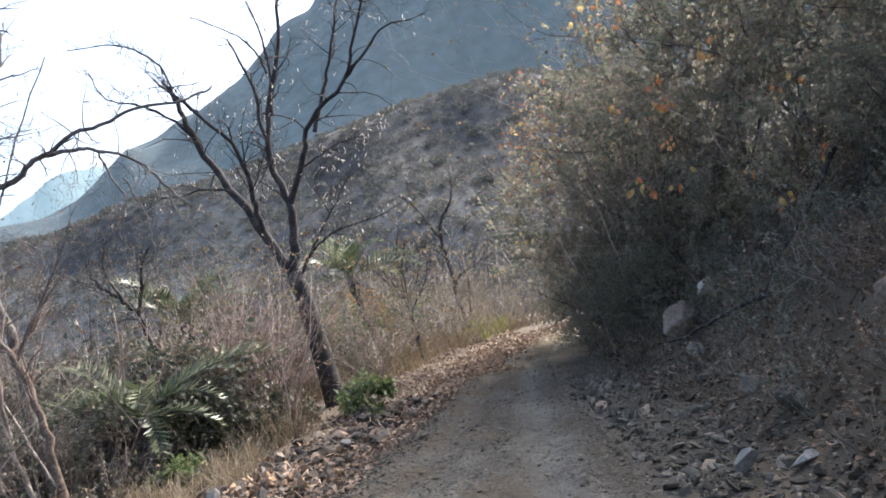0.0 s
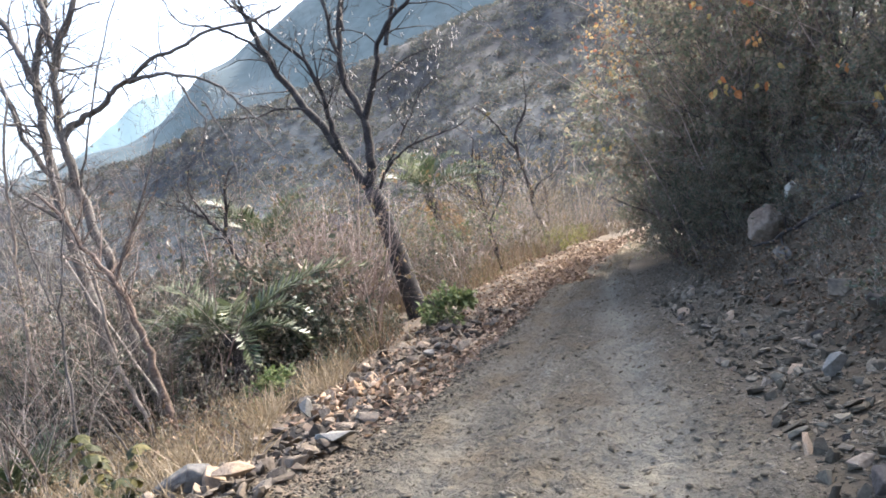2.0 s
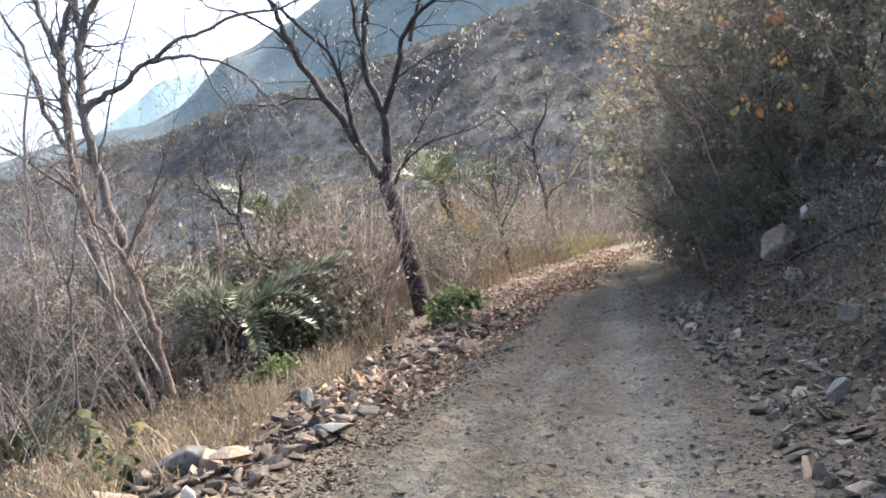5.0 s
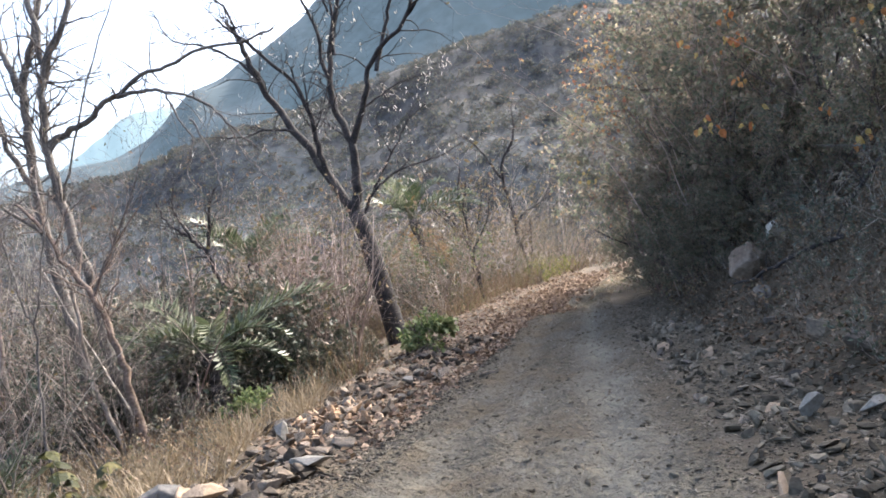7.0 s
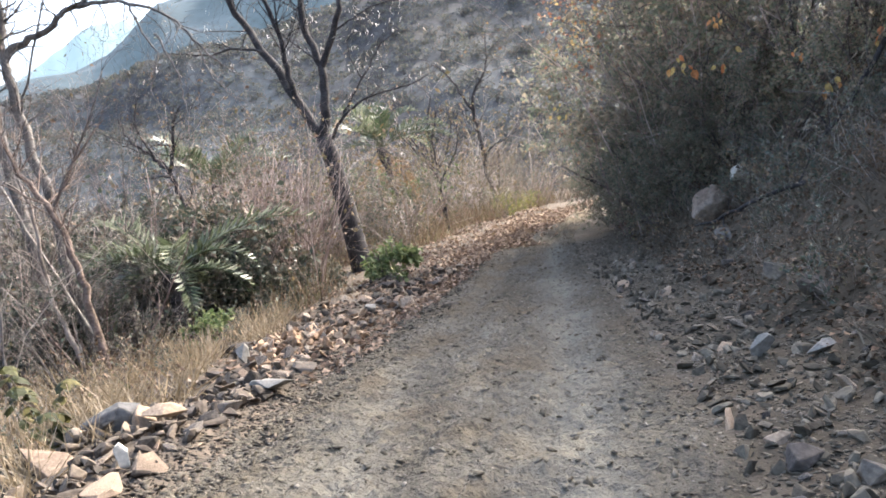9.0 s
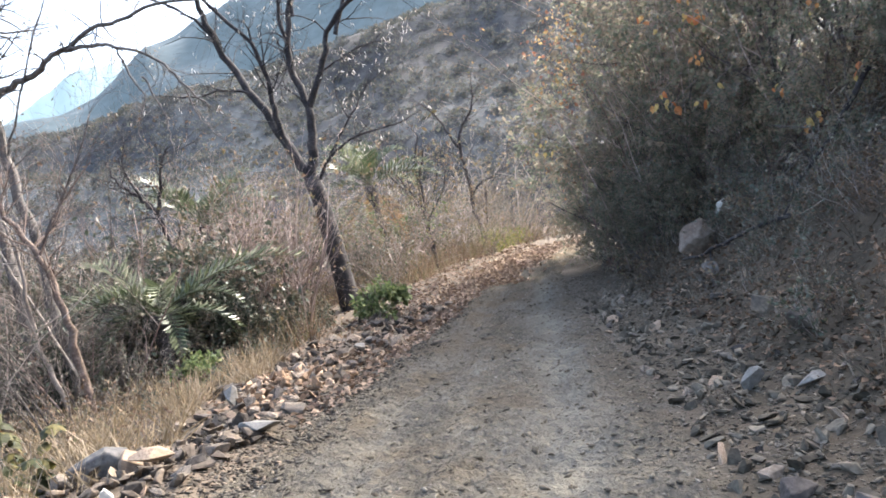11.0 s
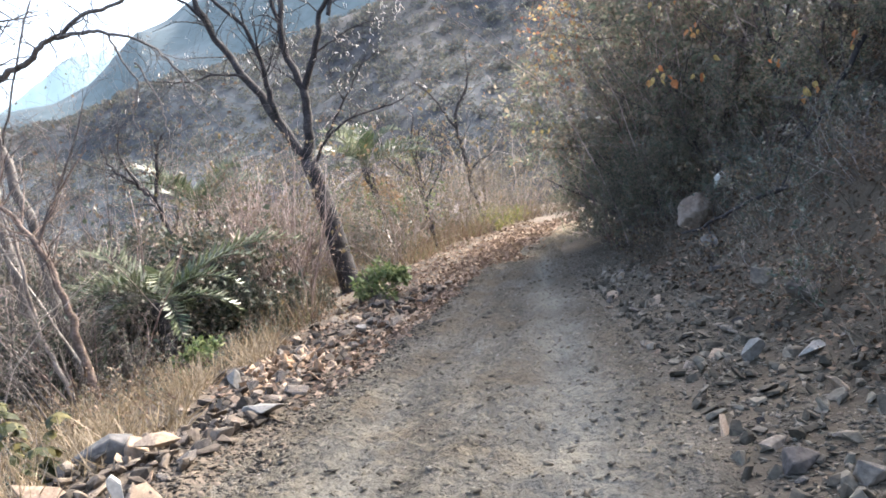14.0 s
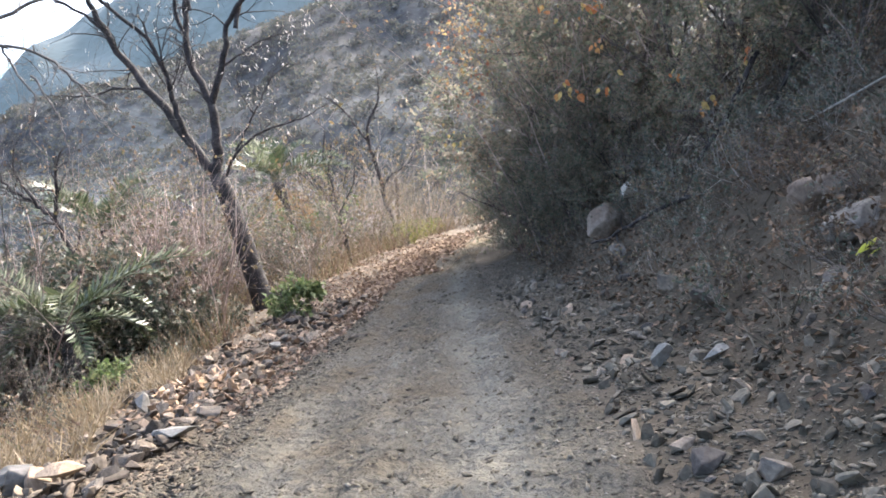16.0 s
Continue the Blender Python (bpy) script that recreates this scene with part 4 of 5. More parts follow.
place("dark_bush", UNDER, ((-5.3, 10.7, 0.6, 0.3), (-4.7, 10.9, 0.55, 2.0), (-6.0, 10.5, 0.6, 4.0), (-4.05, 10.9, 0.42, 1.0), (-3.75, 11.4, 0.36, 3.0), (-6.3, 12.6, 0.95, 1.0), (-5.4, 13.0, 0.85, 5.0), (-7.2, 13.2, 1.1, 2.4), (-4.9, 12.2, 0.6, 0.9)),
      "dark green bush behind the low palm", "bush", "thicket", ("brushwood", "foliage"))
place("tangled_shrub", TANGLE, spots(10, -9.5, -4.4, 6.2, 9.6, 0.7, 1.35, lambda x, y: -1.0 * y < x < -0.62 * y),
      "tangle of thin pale leafless twigs on the slope edge", "shrub", "dry brush")
place("tangled_shrub", TANGLE, spots(6, -6.0, -3.6, 8.4, 10.6, 0.5, 0.8, lambda x, y: -0.60 * y < x < -0.33 * y and not -0.56 * y < x < -0.40 * y and off_left(x, y) > 2.0),
      "thin leafless twigs standing before the palm", "shrub", "dry brush")
place("tall_shrub", TALL, spots(10, -11.0, -5.4, 9.2, 13.0, 0.95, 1.25, lambda x, y: clear_of_palm(x, y) and -0.95 * y < x < -0.6 * y),
      "tall tangled grey-brown shrub, nearly leafless", "shrub", "dry brush")
place("rod_shrub", RODS, spots(20, -5.2, -3.3, 10.8, 14.0, 0.8, 1.15, clear_of_palm),
      "stand of straight reddish-brown rods beside the tree", "shrub", "rod thicket")
place("rod_shrub", RODS, spots(5, -9.0, -4.6, 8.0, 12.0, 0.9, 1.2, lambda x, y: clear_of_palm(x, y) and x > -0.9 * y),
      "stand of straight reddish-brown rods in the brush", "shrub", "rod thicket")
place("thicket_bush", THICKET, spots(38, -12.5, -4.0, 9.8, 15.0, 0.7, 1.15, lambda x, y: clear_of_palm(x, y) and x > -0.95 * y and off_left(x, y) > 2.6),
      "olive and brown bush with sparse leaves in the brush", "bush", "thicket", ("brushwood", "foliage"))
place("thicket_bush", THICKET, ((-4.15, 10.7, 0.42, 0.5), (-3.7, 11.6, 0.34, 2.0), (-6.9, 9.0, 0.6, 4.0), (-7.4, 8.4, 0.6, 1.0)), "low dark bush at the foot of the brush", "bush", "thicket", ("brushwood", "foliage"))
place("thicket_bush", THICKET, spots(30, -22.0, -4.0, 15.0, 34.0, 0.8, 1.5, lambda x, y: x > -0.85 * y and off_left(x, y) > 1.6 and not (-5.6 < x < -3.2 and 15 < y < 20)),
      "olive and brown bush with sparse leaves in the brush", "bush", "thicket", ("brushwood", "foliage"))
place("dry_shrub", BARE, spots(50, -17, -2.6, 13.0, 28.0, 1.0, 1.6, lambda x, y: off_left(x, y) > 1.3 and x > -0.8 * y and clear_trunk(x, y) and not (-5.6 < x < -3.2 and 15 < y < 20)),
      "tall dry shrub with brown twigs and withered leaves", "shrub", "dry brush")
place("dry_shrub", BARE, spots(34, -3.2, 2.4, 20.5, 29.0, 0.6, 1.05, lambda x, y: off_left(x, y) > 0.55),
      "dry shrub at the outside of the bend", "shrub", "dry brush")
FAR = [shrub_meshes(36 + i, 2.0, 8, 2, 0.4, 0.05, M_TWIG if i else M_TWIG_RED, M_LEAF_GOLD if i else M_LEAF_MIX, 0.6, (3, 4), 0.017, (1, 2), 0.28) for i in range(3)]
place("dry_shrub", FAR, spots(46, -34, -1.0, 28.0, 46.0, 1.4, 2.4, lambda x, y: x > -0.85 * y),
      "tall dry shrub with brown twigs and withered leaves", "shrub", "dry brush")
place("dry_shrub", BARE, spots(18, -5.4, -3.2, 16.0, 20.0, 0.8, 1.1), "dry shrub with brown twigs before the palm", "shrub", "dry brush")
place("leafy_shrub", [shrub_meshes(56, 0.9, 8, 2, 0.95, 0.075, M_TWIG, M_LEAF_LIME, 0.8, (2, 4), 0.006, (2, 4), 0.25)], ((-1.75, 22.0, 0.8, 0.0), (-1.2, 23.0, 0.7, 2.0), (-1.9, 24.0, 1.0, 1.0)), "low yellow-green shrub at the edge of the leaf-strewn bend", "shrub", "green shrubs of the bend")
slim_tree("slim_tree", -2.95, 20.1, 3.0, -0.25, 27, "thin dark sapling in dry brush by the bend", M_BARK, 0.05)
GREENISH = [shrub_meshes(50 + i, 1.6, 8, 2, 0.9, 0.07, M_TWIG, M_LEAF_GREEN if i == 0 else M_LEAF_MIX, 0.4, each=(2, 4), bend=0.25) for i in range(3)]
place("leafy_shrub", GREENISH, spots(24, -14, -2.8, 14.0, 30.0, 0.8, 1.3, lambda x, y: off_left(x, y) > 1.0 and x > -0.7 * y and clear_trunk(x, y)),
      "shrub with sparse yellow-green leaves", "shrub", "dry brush")

# ---------------------------------------------------------------- bushes on the bank
BUSH = [bush_meshes(70 + i, 1.5, 1.5, 1.5, 4200, 0.07, M_LEAF_DARK) for i in range(3)]
BANK = ((1.5, 14.6, 1.25, 0.3), (2.6, 13.6, 1.5, 1.9), (1.6, 17.0, 1.4, 4.0), (3.6, 15.2, 1.8, 2.2), (3.4, 11.6, 1.35, 5.0), (5.2, 12.6, 1.8, 0.9),
        (5.2, 9.8, 1.4, 3.1), (6.8, 10.6, 1.8, 2.7), (6.6, 7.6, 1.3, 1.0), (8.4, 8.8, 1.8, 5.5), (3.2, 19.5, 1.7, 0.1),
        # the bush at (9.8, 6.0) is unseen, added to keep sun off the road
        (6.6, 5.2, 1.2, 2.0), (9.8, 6.0, 1.7, 3.7), (0.85, 15.2, 0.5, 0.6), (0.75, 16.6, 0.55, 2.6), (1.5, 13.2, 0.6, 4.6), (1.0, 18.2, 0.8, 1.6), (2.7, 10.4, 0.55, 1.0), (3.3, 9.2, 0.6, 3.0), (4.0, 8.2, 0.7, 5.0), (4.7, 7.0, 0.75, 0.4), (5.2, 5.8, 0.7, 2.4), (2.3, 11.8, 0.7, 1.4), (5.9, 7.7, 0.8, 2.2), (6.0, 6.4, 0.75, 0.9), (5.0, 8.6, 0.8, 4.2), (7.2, 6.2, 0.9, 1.2), (4.3, 9.6, 0.8, 3.3), (5.6, 4.8, 0.6, 5.1), (0.95, 13.4, 0.42, 0.3), (1.25, 12.7, 0.45, 2.1), (1.6, 12.1, 0.45, 1.1), (1.9, 11.5, 0.42, 3.9))
BIG = [bush_meshes(170 + i, 1.5, 1.5, 1.5, 5600, 0.06, M_LEAF_DARK, 7, 26) for i in range(3)]
HIGH = [bush_meshes(180 + i, 1.1, 1.2, 2.6, 5400, 0.06, M_LEAF_DARK, 7, 34) for i in range(2)]
RUSTY = [shrub_meshes(190 + i, 3.9, 8, 3, 0.35, 0.05, M_TWIG_RED, M_LEAF_RUST if i == 0 else M_LEAF_DRY, 0.2, (2, 4), 0.014, (1, 3), 0.25) for i in range(2)]
place("rusty_shrub", RUSTY[:1], ((1.15, 13.2, 0.95, 0.6),), "twiggy shrub with rusty autumn leaves at the bend", "shrub", "bushes on the bank")
place("rusty_shrub", RUSTY[1:], ((1.6, 12.9, 1.1, 2.0), (1.8, 13.9, 1.4, 1.0), (1.9, 13.2, 1.45, 3.0), (2.4, 12.4, 1.15, 4.0), (3.3, 11.4, 1.1, 1.0), (4.4, 10.2, 1.0, 3.0), (5.2, 8.8, 0.95, 5.0)), "tall twiggy shrub with brown autumn leaves on the bank", "shrub", "bushes on the bank")
place("tall_bush", HIGH, ((1.9, 14.6, 1.0, 0.0), (3.0, 13.6, 1.1, 1.2), (4.4, 12.4, 1.1, 2.0)), "tall dull green and brown bush beside the road", "bush", "bushes on the bank", ("brushwood", "foliage"))
DENSE = [bush_meshes(210 + i, 1.1, 1.1, 1.3, 8500, 0.056, M_LEAF_DARK, 7, 30) for i in range(2)]
place("bank_bush", DENSE, ((1.25, 14.7, 0.95, 0.4), (1.75, 13.5, 0.95, 2.2), (2.5, 12.6, 0.9, 4.0)), "dense dark green bush overhanging the road at the bend", "bush", "bushes on the bank", ("brushwood", "foliage"))
place("bank_bush", BIG, [b for b in BANK if b[2] >= 1.1], "dense dull green bush with dry brown leaves on the bank", "bush", "bushes on the bank", ("brushwood", "foliage"))
place("bank_bush", BUSH, [b for b in BANK if b[2] < 1.1], "dense dull green bush with dry brown leaves on the bank", "bush", "bushes on the bank", ("brushwood", "foliage"))

# ---------------------------------------------------------------- stones
def rock_mesh(seed, sx, sy, sz, material, n=11):
    """An angular stone: the hull of a few points on a box-like body."""
    rng = random.Random(seed)
    bm = bmesh.new()
    for k in range(n):
        v = rand_dir(rng)
        q = max(abs(v.x), abs(v.y), abs(v.z)) ** 0.75
        bm.verts.new((v.x / q * sx * rng.uniform(0.42, 0.54), v.y / q * sy * rng.uniform(0.42, 0.54), v.z / q * sz * rng.uniform(0.42, 0.54)))
    res = bmesh.ops.convex_hull(bm, input=list(bm.verts))
    bmesh.ops.delete(bm, geom=[g for g in res["geom_interior"] if isinstance(g, bmesh.types.BMVert)], context="VERTS")
    bmesh.ops.bevel(bm, geom=list(bm.edges), offset=min(sx, sy, sz) * 0.03, segments=1, affect="EDGES")
    me = bpy.data.meshes.new("rock")
    bm.to_mesh(me)
    bm.free()
    me.materials.append(material)
    return me


def block_mesh(seed, sx, sy, sz, material):
    """A weathered boulder: a rounded block with flat worn faces, chipped corners and an uneven skin."""
    rng = random.Random(seed)
    bm = bmesh.new()
    bmesh.ops.create_icosphere(bm, subdivisions=4, radius=1.0)
    cuts = [(rand_dir(rng), rng.uniform(0.68, 0.9)) for k in range(7)]
    for v in bm.verts:
        d = v.co.normalized()
        p = d / max(abs(d.x), abs(d.y), abs(d.z)) ** 0.62
        for n, h in cuts:
            over = p.dot(n) - h
            if over > 0:
                p = p - n * over * 0.85
        w = 0.05 * math.sin(5 * d.x + 3 * d.z + seed) * math.sin(4 * d.y - 2 * d.x + seed) + 0.018 * math.sin(17 * d.x + 11 * d.y) * math.sin(13 * d.z - 7 * d.y)
        p = p * (1 + w + rng.uniform(-0.008, 0.008))
        v.co = Vector((p.x * sx * 0.5, p.y * sy * 0.5, p.z * sz * 0.5 * (1 - 0.1 * p.x)))
    me = bpy.data.meshes.new("block")
    bm.to_mesh(me)
    bm.free()
    me.polygons.foreach_set("use_smooth", [True] * len(me.polygons))
    me.materials.append(material)
    return me


def block(name, x, y, size, seed, material, label, turn=(0, 0, 0), sink=0.25, lift=0.0):
    ob = new(name, block_mesh(seed, *size, material))
    ob.matrix_basis = pose(x, y, float(land(x, y)) + size[2] * (0.5 - sink) + lift, *turn)
    return tagged(ob, label, "rock")


def stone(name, x, y, size, seed, material, label, turn=(0, 0, 0), sink=0.25, lift=0.0, n=13):
    ob = new(name, rock_mesh(seed, *size, material, n))
    z = float(land(x, y)) + size[2] * (0.5 - sink) + lift
    ob.matrix_basis = pose(x, y, z, *turn)
    return tagged(ob, label, "rock")


M_GREYSTONE = mat("grey_brown_stone", [(0.10, 0.088, 0.074), (0.14, 0.125, 0.107), (0.19, 0.172, 0.148)], (3.0, 30.0), 0.85, 0.5, 22.0, fine=0.3)
block("boulder", 1.70, 10.35, (0.42, 0.36, 0.46), 41, M_BOULDER, "upright brown boulder with a pale edge on the bank", (-6, 28, 20), 0.0)
M_CHALK = mat("chalky_stone", [(0.36, 0.33, 0.28), (0.50, 0.47, 0.41)], (5.0, 40.0), 0.85, 0.4, 40.0, fine=0.2)
stone("rock", 2.03, 10.25, (0.28, 0.22, 0.25), 5, M_CHALK, "pale angular stone above the boulder", (10, 20, 30), 0.1, 0.31)
stone("rock", 1.62, 9.2, (0.28, 0.22, 0.2), 6, M_GREYSTONE, "grey stone half buried below the boulder", (0, 25, 40))
block("slab", 2.44, 5.72, (0.42, 0.34, 0.26), 8, M_BOULDER, "weathered brown slab on the bank", (-4, -12, 12), 0.05)
block("slab", 2.46, 5.2, (0.66, 0.30, 0.26), 9, M_GREYSTONE, "broad grey slab jutting from the bank", (-8, 4, 30), 0.62)
stone("rock", 1.1, 5.4, (0.13, 0.06, 0.19), 10, M_ROCK_PALE, "pale splinter of stone on the gravel", (20, 35, 20), 0.15)
stone("rock", 1.4, 5.2, (0.23, 0.14, 0.085), 12, M_ROCK_PALE, "pale flat stone on the gravel", (0, -12, 15))
stone("rock", 1.58, 6.9, (0.24, 0.2, 0.17), 13, M_ROCK, "grey rounded stone in the bank")
stone("rock", 1.62, 6.05, (0.26, 0.2, 0.22), 14, M_ROCK, "brown wedge of stone in the bank", (0, 30, 0))
stone("rock", 0.88, 3.75, (0.22, 0.15, 0.12), 15, M_ROCK, "grey stone at the foot of the bank", (0, -20, 30))
stone("rock", 1.1, 3.45, (0.14, 0.12, 0.16), 16, M_ROCK, "grey stone at the foot of the bank", (20, 15, 10))
stone("rock", 0.86, 4.05, (0.17, 0.12, 0.08), 17, M_ROCK, "flat grey stone at the foot of the bank", (0, -8, 60))
stone("rock", 2.0, 4.75, (0.26, 0.16, 0.10), 18, M_ROCK, "pale stone lying on dark litter", (0, -20, 20))
stone("rock", 3.1, 4.9, (0.34, 0.26, 0.22), 19, M_ROCK, "grey stone in the bank", (0, -10, 50))
stone("rock", -3.3, 4.42, (0.46, 0.28, 0.14), 20, M_ROCK_TAN, "tan slab on the stony verge", (4, 10, -20), 0.1, 0.04)
stone("rock", -2.7, 4.26, (0.075, 0.07, 0.17), 21, M_WHITE, "bright upright white stone on the verge", (10, -8, 20), 0.1, 0.02, 18)
# one block as two stones: shaded side painted dark, sunlit face tan
stone("rock", -3.16, 4.98, (0.46, 0.28, 0.22), 22, M_BLOCK_SHADED, "large block on the verge, coloured dark for its shaded face", (0, 8, 15), 0.15)
stone("rock", -2.92, 4.93, (0.16, 0.2, 0.24), 23, M_ROCK_TAN, "tan piece added as the sunlit face of the large block", (0, 10, 30), 0.15)
stone("rock", -2.4, 5.9, (0.40, 0.26, 0.12), 24, M_ROCK_PALE, "large flat grey stone on the verge", (-8, -14, -35), 0.1, 0.02)
stone("rock", -3.02, 6.92, (0.12, 0.14, 0.24), 25, M_ROCK_PALE, "pale pointed stone standing on the verge", (0, -22, 15), 0.15)
stone("rock", -2.34, 8.9, (0.14, 0.14, 0.14), 26, M_ROCK_PALE, "pale square stone on the verge", (10, 10, 30), 0.1)
stone("rock", -1.46, 9.2, (0.24, 0.16, 0.08), 27, M_ROCK, "flat stone at the edge of the road", (0, 0, 20), 0.2)
stone("rock", -2.75, 4.9, (0.3, 0.2, 0.1), 28, M_ROCK_TAN, "tan slab among the stones of the verge", (0, 6, 10), 0.1, 0.07)
stone("rock", -3.3, 7.6, (0.4, 0.3, 0.16), 29, M_ROCK, "grey stone behind the verge", (0, 0, 40))

SHARDS = [rock_mesh(100 + i, 1.0, 0.5 + 0.35 * ((i * 7) % 5) / 4, 0.20 + 0.30 * ((i * 3) % 4) / 3, M_ROCK if i % 4 else M_ROCK_TAN, 15) for i in range(16)]


def scatter_stones(n, spot, s0, s1, label, group, seed, tilt=28, sink=0.2):
    rng = random.Random(seed)
    for k in range(n):
        x, y, lift = spot(rng)
        s = s0 + (s1 - s0) * rng.random() ** 2.2
        ob = tagged(new("stone", SHARDS[rng.randrange(16)]), label, "stone", group)
        ob.matrix_basis = Matrix.LocRotScale((x, y, float(land(x, y)) + s * 0.12 + lift), Euler((radians(rng.gauss(0, tilt)), radians(rng.gauss(0, tilt)), rng.uniform(0, 6.28))), (s, s * rng.uniform(0.7, 1.1), s * rng.uniform(0.8, 1.2)))


def verge_spot(rng):
    y = 3.0 + 9.5 * rng.random() ** 1.6
    e = 0.22 + abs(rng.gauss(0.45, 0.40))
    return road_mid(y) - road_half(y) - e, y, 0.05 * rng.random() * (1 - abs(e - 0.7))


def bank_spot(rng):
    y = 2.8 + 8.5 * rng.random() ** 1.2
    d = 0.02 + abs(rng.gauss(0.55, 0.5))
    return road_mid(y) + road_half(y) + d, y, 0.0


scatter_stones(185, verge_spot, 0.09, 0.26, "angular grey-brown stone in the rubble verge", "stones of the verge", 1)
scatter_stones(100, bank_spot, 0.06, 0.19, "angular grey stone fallen from the bank", "stones of the bank", 2, 35)


def rubble(name, n, spot, s0, s1, label, seed, material, tilt=30):
    """Many more angular stones, joined."""
    rng = random.Random(seed)
    bits = []
    for me in SHARDS:
        co = np.empty(3 * len(me.vertices))
        me.vertices.foreach_get("co", co)
        bits.append((co.reshape(-1, 3), [tuple(p.vertices) for p in me.polygons]))
    V, F, k0 = [], [], 0
    for k in range(n):
        co, fs = bits[rng.randrange(16)]
        x, y, lift = spot(rng)
        s = s0 + (s1 - s0) * rng.random() ** 2
        m = np.array(Euler((radians(rng.gauss(0, tilt)), radians(rng.gauss(0, tilt)), rng.uniform(0, 6.28))).to_matrix())
        V.append((co * s) @ m.T + [x, y, float(land(x, y)) + 0.15 * s + lift])
        F += [tuple(i + k0 for i in f) for f in fs]
        k0 += len(co)
    me = bpy.data.meshes.new(name)
    me.from_pydata(np.concatenate(V).tolist(), [], F)
    me.materials.append(material)
    tagged(new(name, me), label, "rubble", kind="stuff")


rubble("verge_rubble", 1200, verge_spot, 0.03, 0.17, "angular brown rubble heaped along the verge", 21, M_RUBBLE)
rubble("bank_rubble", 900, bank_spot, 0.03, 0.14, "angular grey rubble at the foot of the bank", 22, M_SCREE, 38)


def chips(name, n, spot, s0, s1, material, label, seed, height=land, tall=1.0):
    """Gravel: many five-cornered chips in one mesh."""
    rs = np.random.RandomState(seed)
    x, y = spot(rs, n)
    s = s0 + (s1 - s0) * rs.rand(n) ** 3
    c = np.stack([x, y, height(x, y) + s * 0.03], 1)
    a = rs.rand(n) * 6.283
    ca, sa = np.cos(a), np.sin(a)
    shape = np.array([[-0.6, -0.3, 0], [0.6, -0.3, 0.04], [0.5, 0.3, 0], [-0.45, 0.35, 0.03], [0.1, 0.05, 0.22], [0, 0, -0.25]])
    P = shape[None] * [1, 1, tall] * (0.4 + 1.15 * rs.rand(n, 6, 3)) * s[:, None, None]
    tx = rs.randn(n) * 0.4
    zz = P[:, :, 2] * np.cos(tx)[:, None] + P[:, :, 0] * np.sin(tx)[:, None]
    X = P[:, :, 0] * ca[:, None] - P[:, :, 1] * sa[:, None]
    Y = P[:, :, 0] * sa[:, None] + P[:, :, 1] * ca[:, None]
    V = np.stack([X, Y, zz], -1) + c[:, None]
    t = np.array([[0, 1, 4], [1, 2, 4], [2, 3, 4], [3, 0, 4], [1, 0, 5], [2, 1, 5], [3, 2, 5], [0, 3, 5]])
    F = (t[None] + 6 * np.arange(n)[:, None, None]).reshape(-1, 3)
    me = bpy.data.meshes.new(name)
    me.vertices.add(6 * n)
    me.vertices.foreach_set("co", V.reshape(-1))
    me.loops.add(F.size)
    me.loops.foreach_set("vertex_index", F.ravel())
    me.polygons.add(len(F))
    me.polygons.foreach_set("loop_start", np.arange(0, F.size, 3))
    me.update(calc_edges=True)
    me.materials.append(material)
    return tagged(new(name, me), label, "gravel", kind="stuff")


def on_bank(rs, n):
    y = 2.4 + 12 * rs.rand(n) ** 1.4
    return road_mid(y) + road_half(y) + 0.40 + np.where(rs.rand(n) < 0.32, -0.25, 0.6) * np.abs(rs.randn(n)), y


def on_verge(rs, n):
    y = 2.6 + 17 * rs.rand(n) ** 1.5
    return road_mid(y) - road_half(y) + 0.2 - np.abs(rs.randn(n)) * 0.75, y


def on_road(rs, n):
    y = 2.2 + 16 * rs.rand(n) ** 1.5
    u = np.clip(rs.choice([-0.85, 0.05, 0.85], n) + rs.randn(n) * 0.16, -1, 1)
    return road_mid(y) + u * road_half(y), y


def on_road_all(rs, n):
    y = 2.2 + 12 * rs.rand(n) ** 1.6
    return road_mid(y) + rs.uniform(-0.95, 0.95, n) * road_half(y), y


chips("bank_gravel", 20000, on_bank, 0.008, 0.05, M_SCREE, "loose grey slate gravel at the foot of the bank", 1)
chips("verge_gravel", 9000, on_verge, 0.010, 0.06, M_RUBBLE, "loose brown gravel and rubble on the verge", 2)
def heap_spot(rng):
    x, y = rng.gauss(0, 0.22), rng.gauss(0, 0.32)
    return -2.68 + x, 7.3 + y, 0.16 * math.exp(-(x / 0.3) ** 2 - (y / 0.4) ** 2) * rng.random()


rubble("tan_rubble", 190, heap_spot, 0.05, 0.16, "heap of broken tan stone on the verge", 23, M_TAN_PALE, 34)
chips("road_grit", 4000, on_road_all, 0.006, 0.026, M_GRAVEL, "fine grit in the road dust", 10, road_height)
def road_rim(rs, n):
    y = 2.3 + 13 * rs.rand(n) ** 1.5
    u = np.where(rs.rand(n) < 0.65, 1.14 - np.abs(rs.randn(n)) * 0.17, -1.05 + np.abs(rs.randn(n)) * 0.2)
    return road_mid(y) + u * road_half(y), y


chips("rim_gravel", 6500, road_rim, 0.008, 0.045, M_SCREE, "loose slate chips strewn along the edges of the road", 11, road_height)
chips("road_clods", 3000, on_road_all, 0.015, 0.06, M_CLOD, "clods and flat stones bedded in the road", 12, road_height, 1.1)
chips("road_gravel", 2200, on_road, 0.008, 0.042, M_GRAVEL, "small pebbles pressed into the road dust", 3, road_height)


def left_margin(rs, n):
    y = 2.3 + 11 * rs.rand(n) ** 1.3
    return road_mid(y) - road_half(y) * (1.02 + 0.14 * rs.randn(n)), y


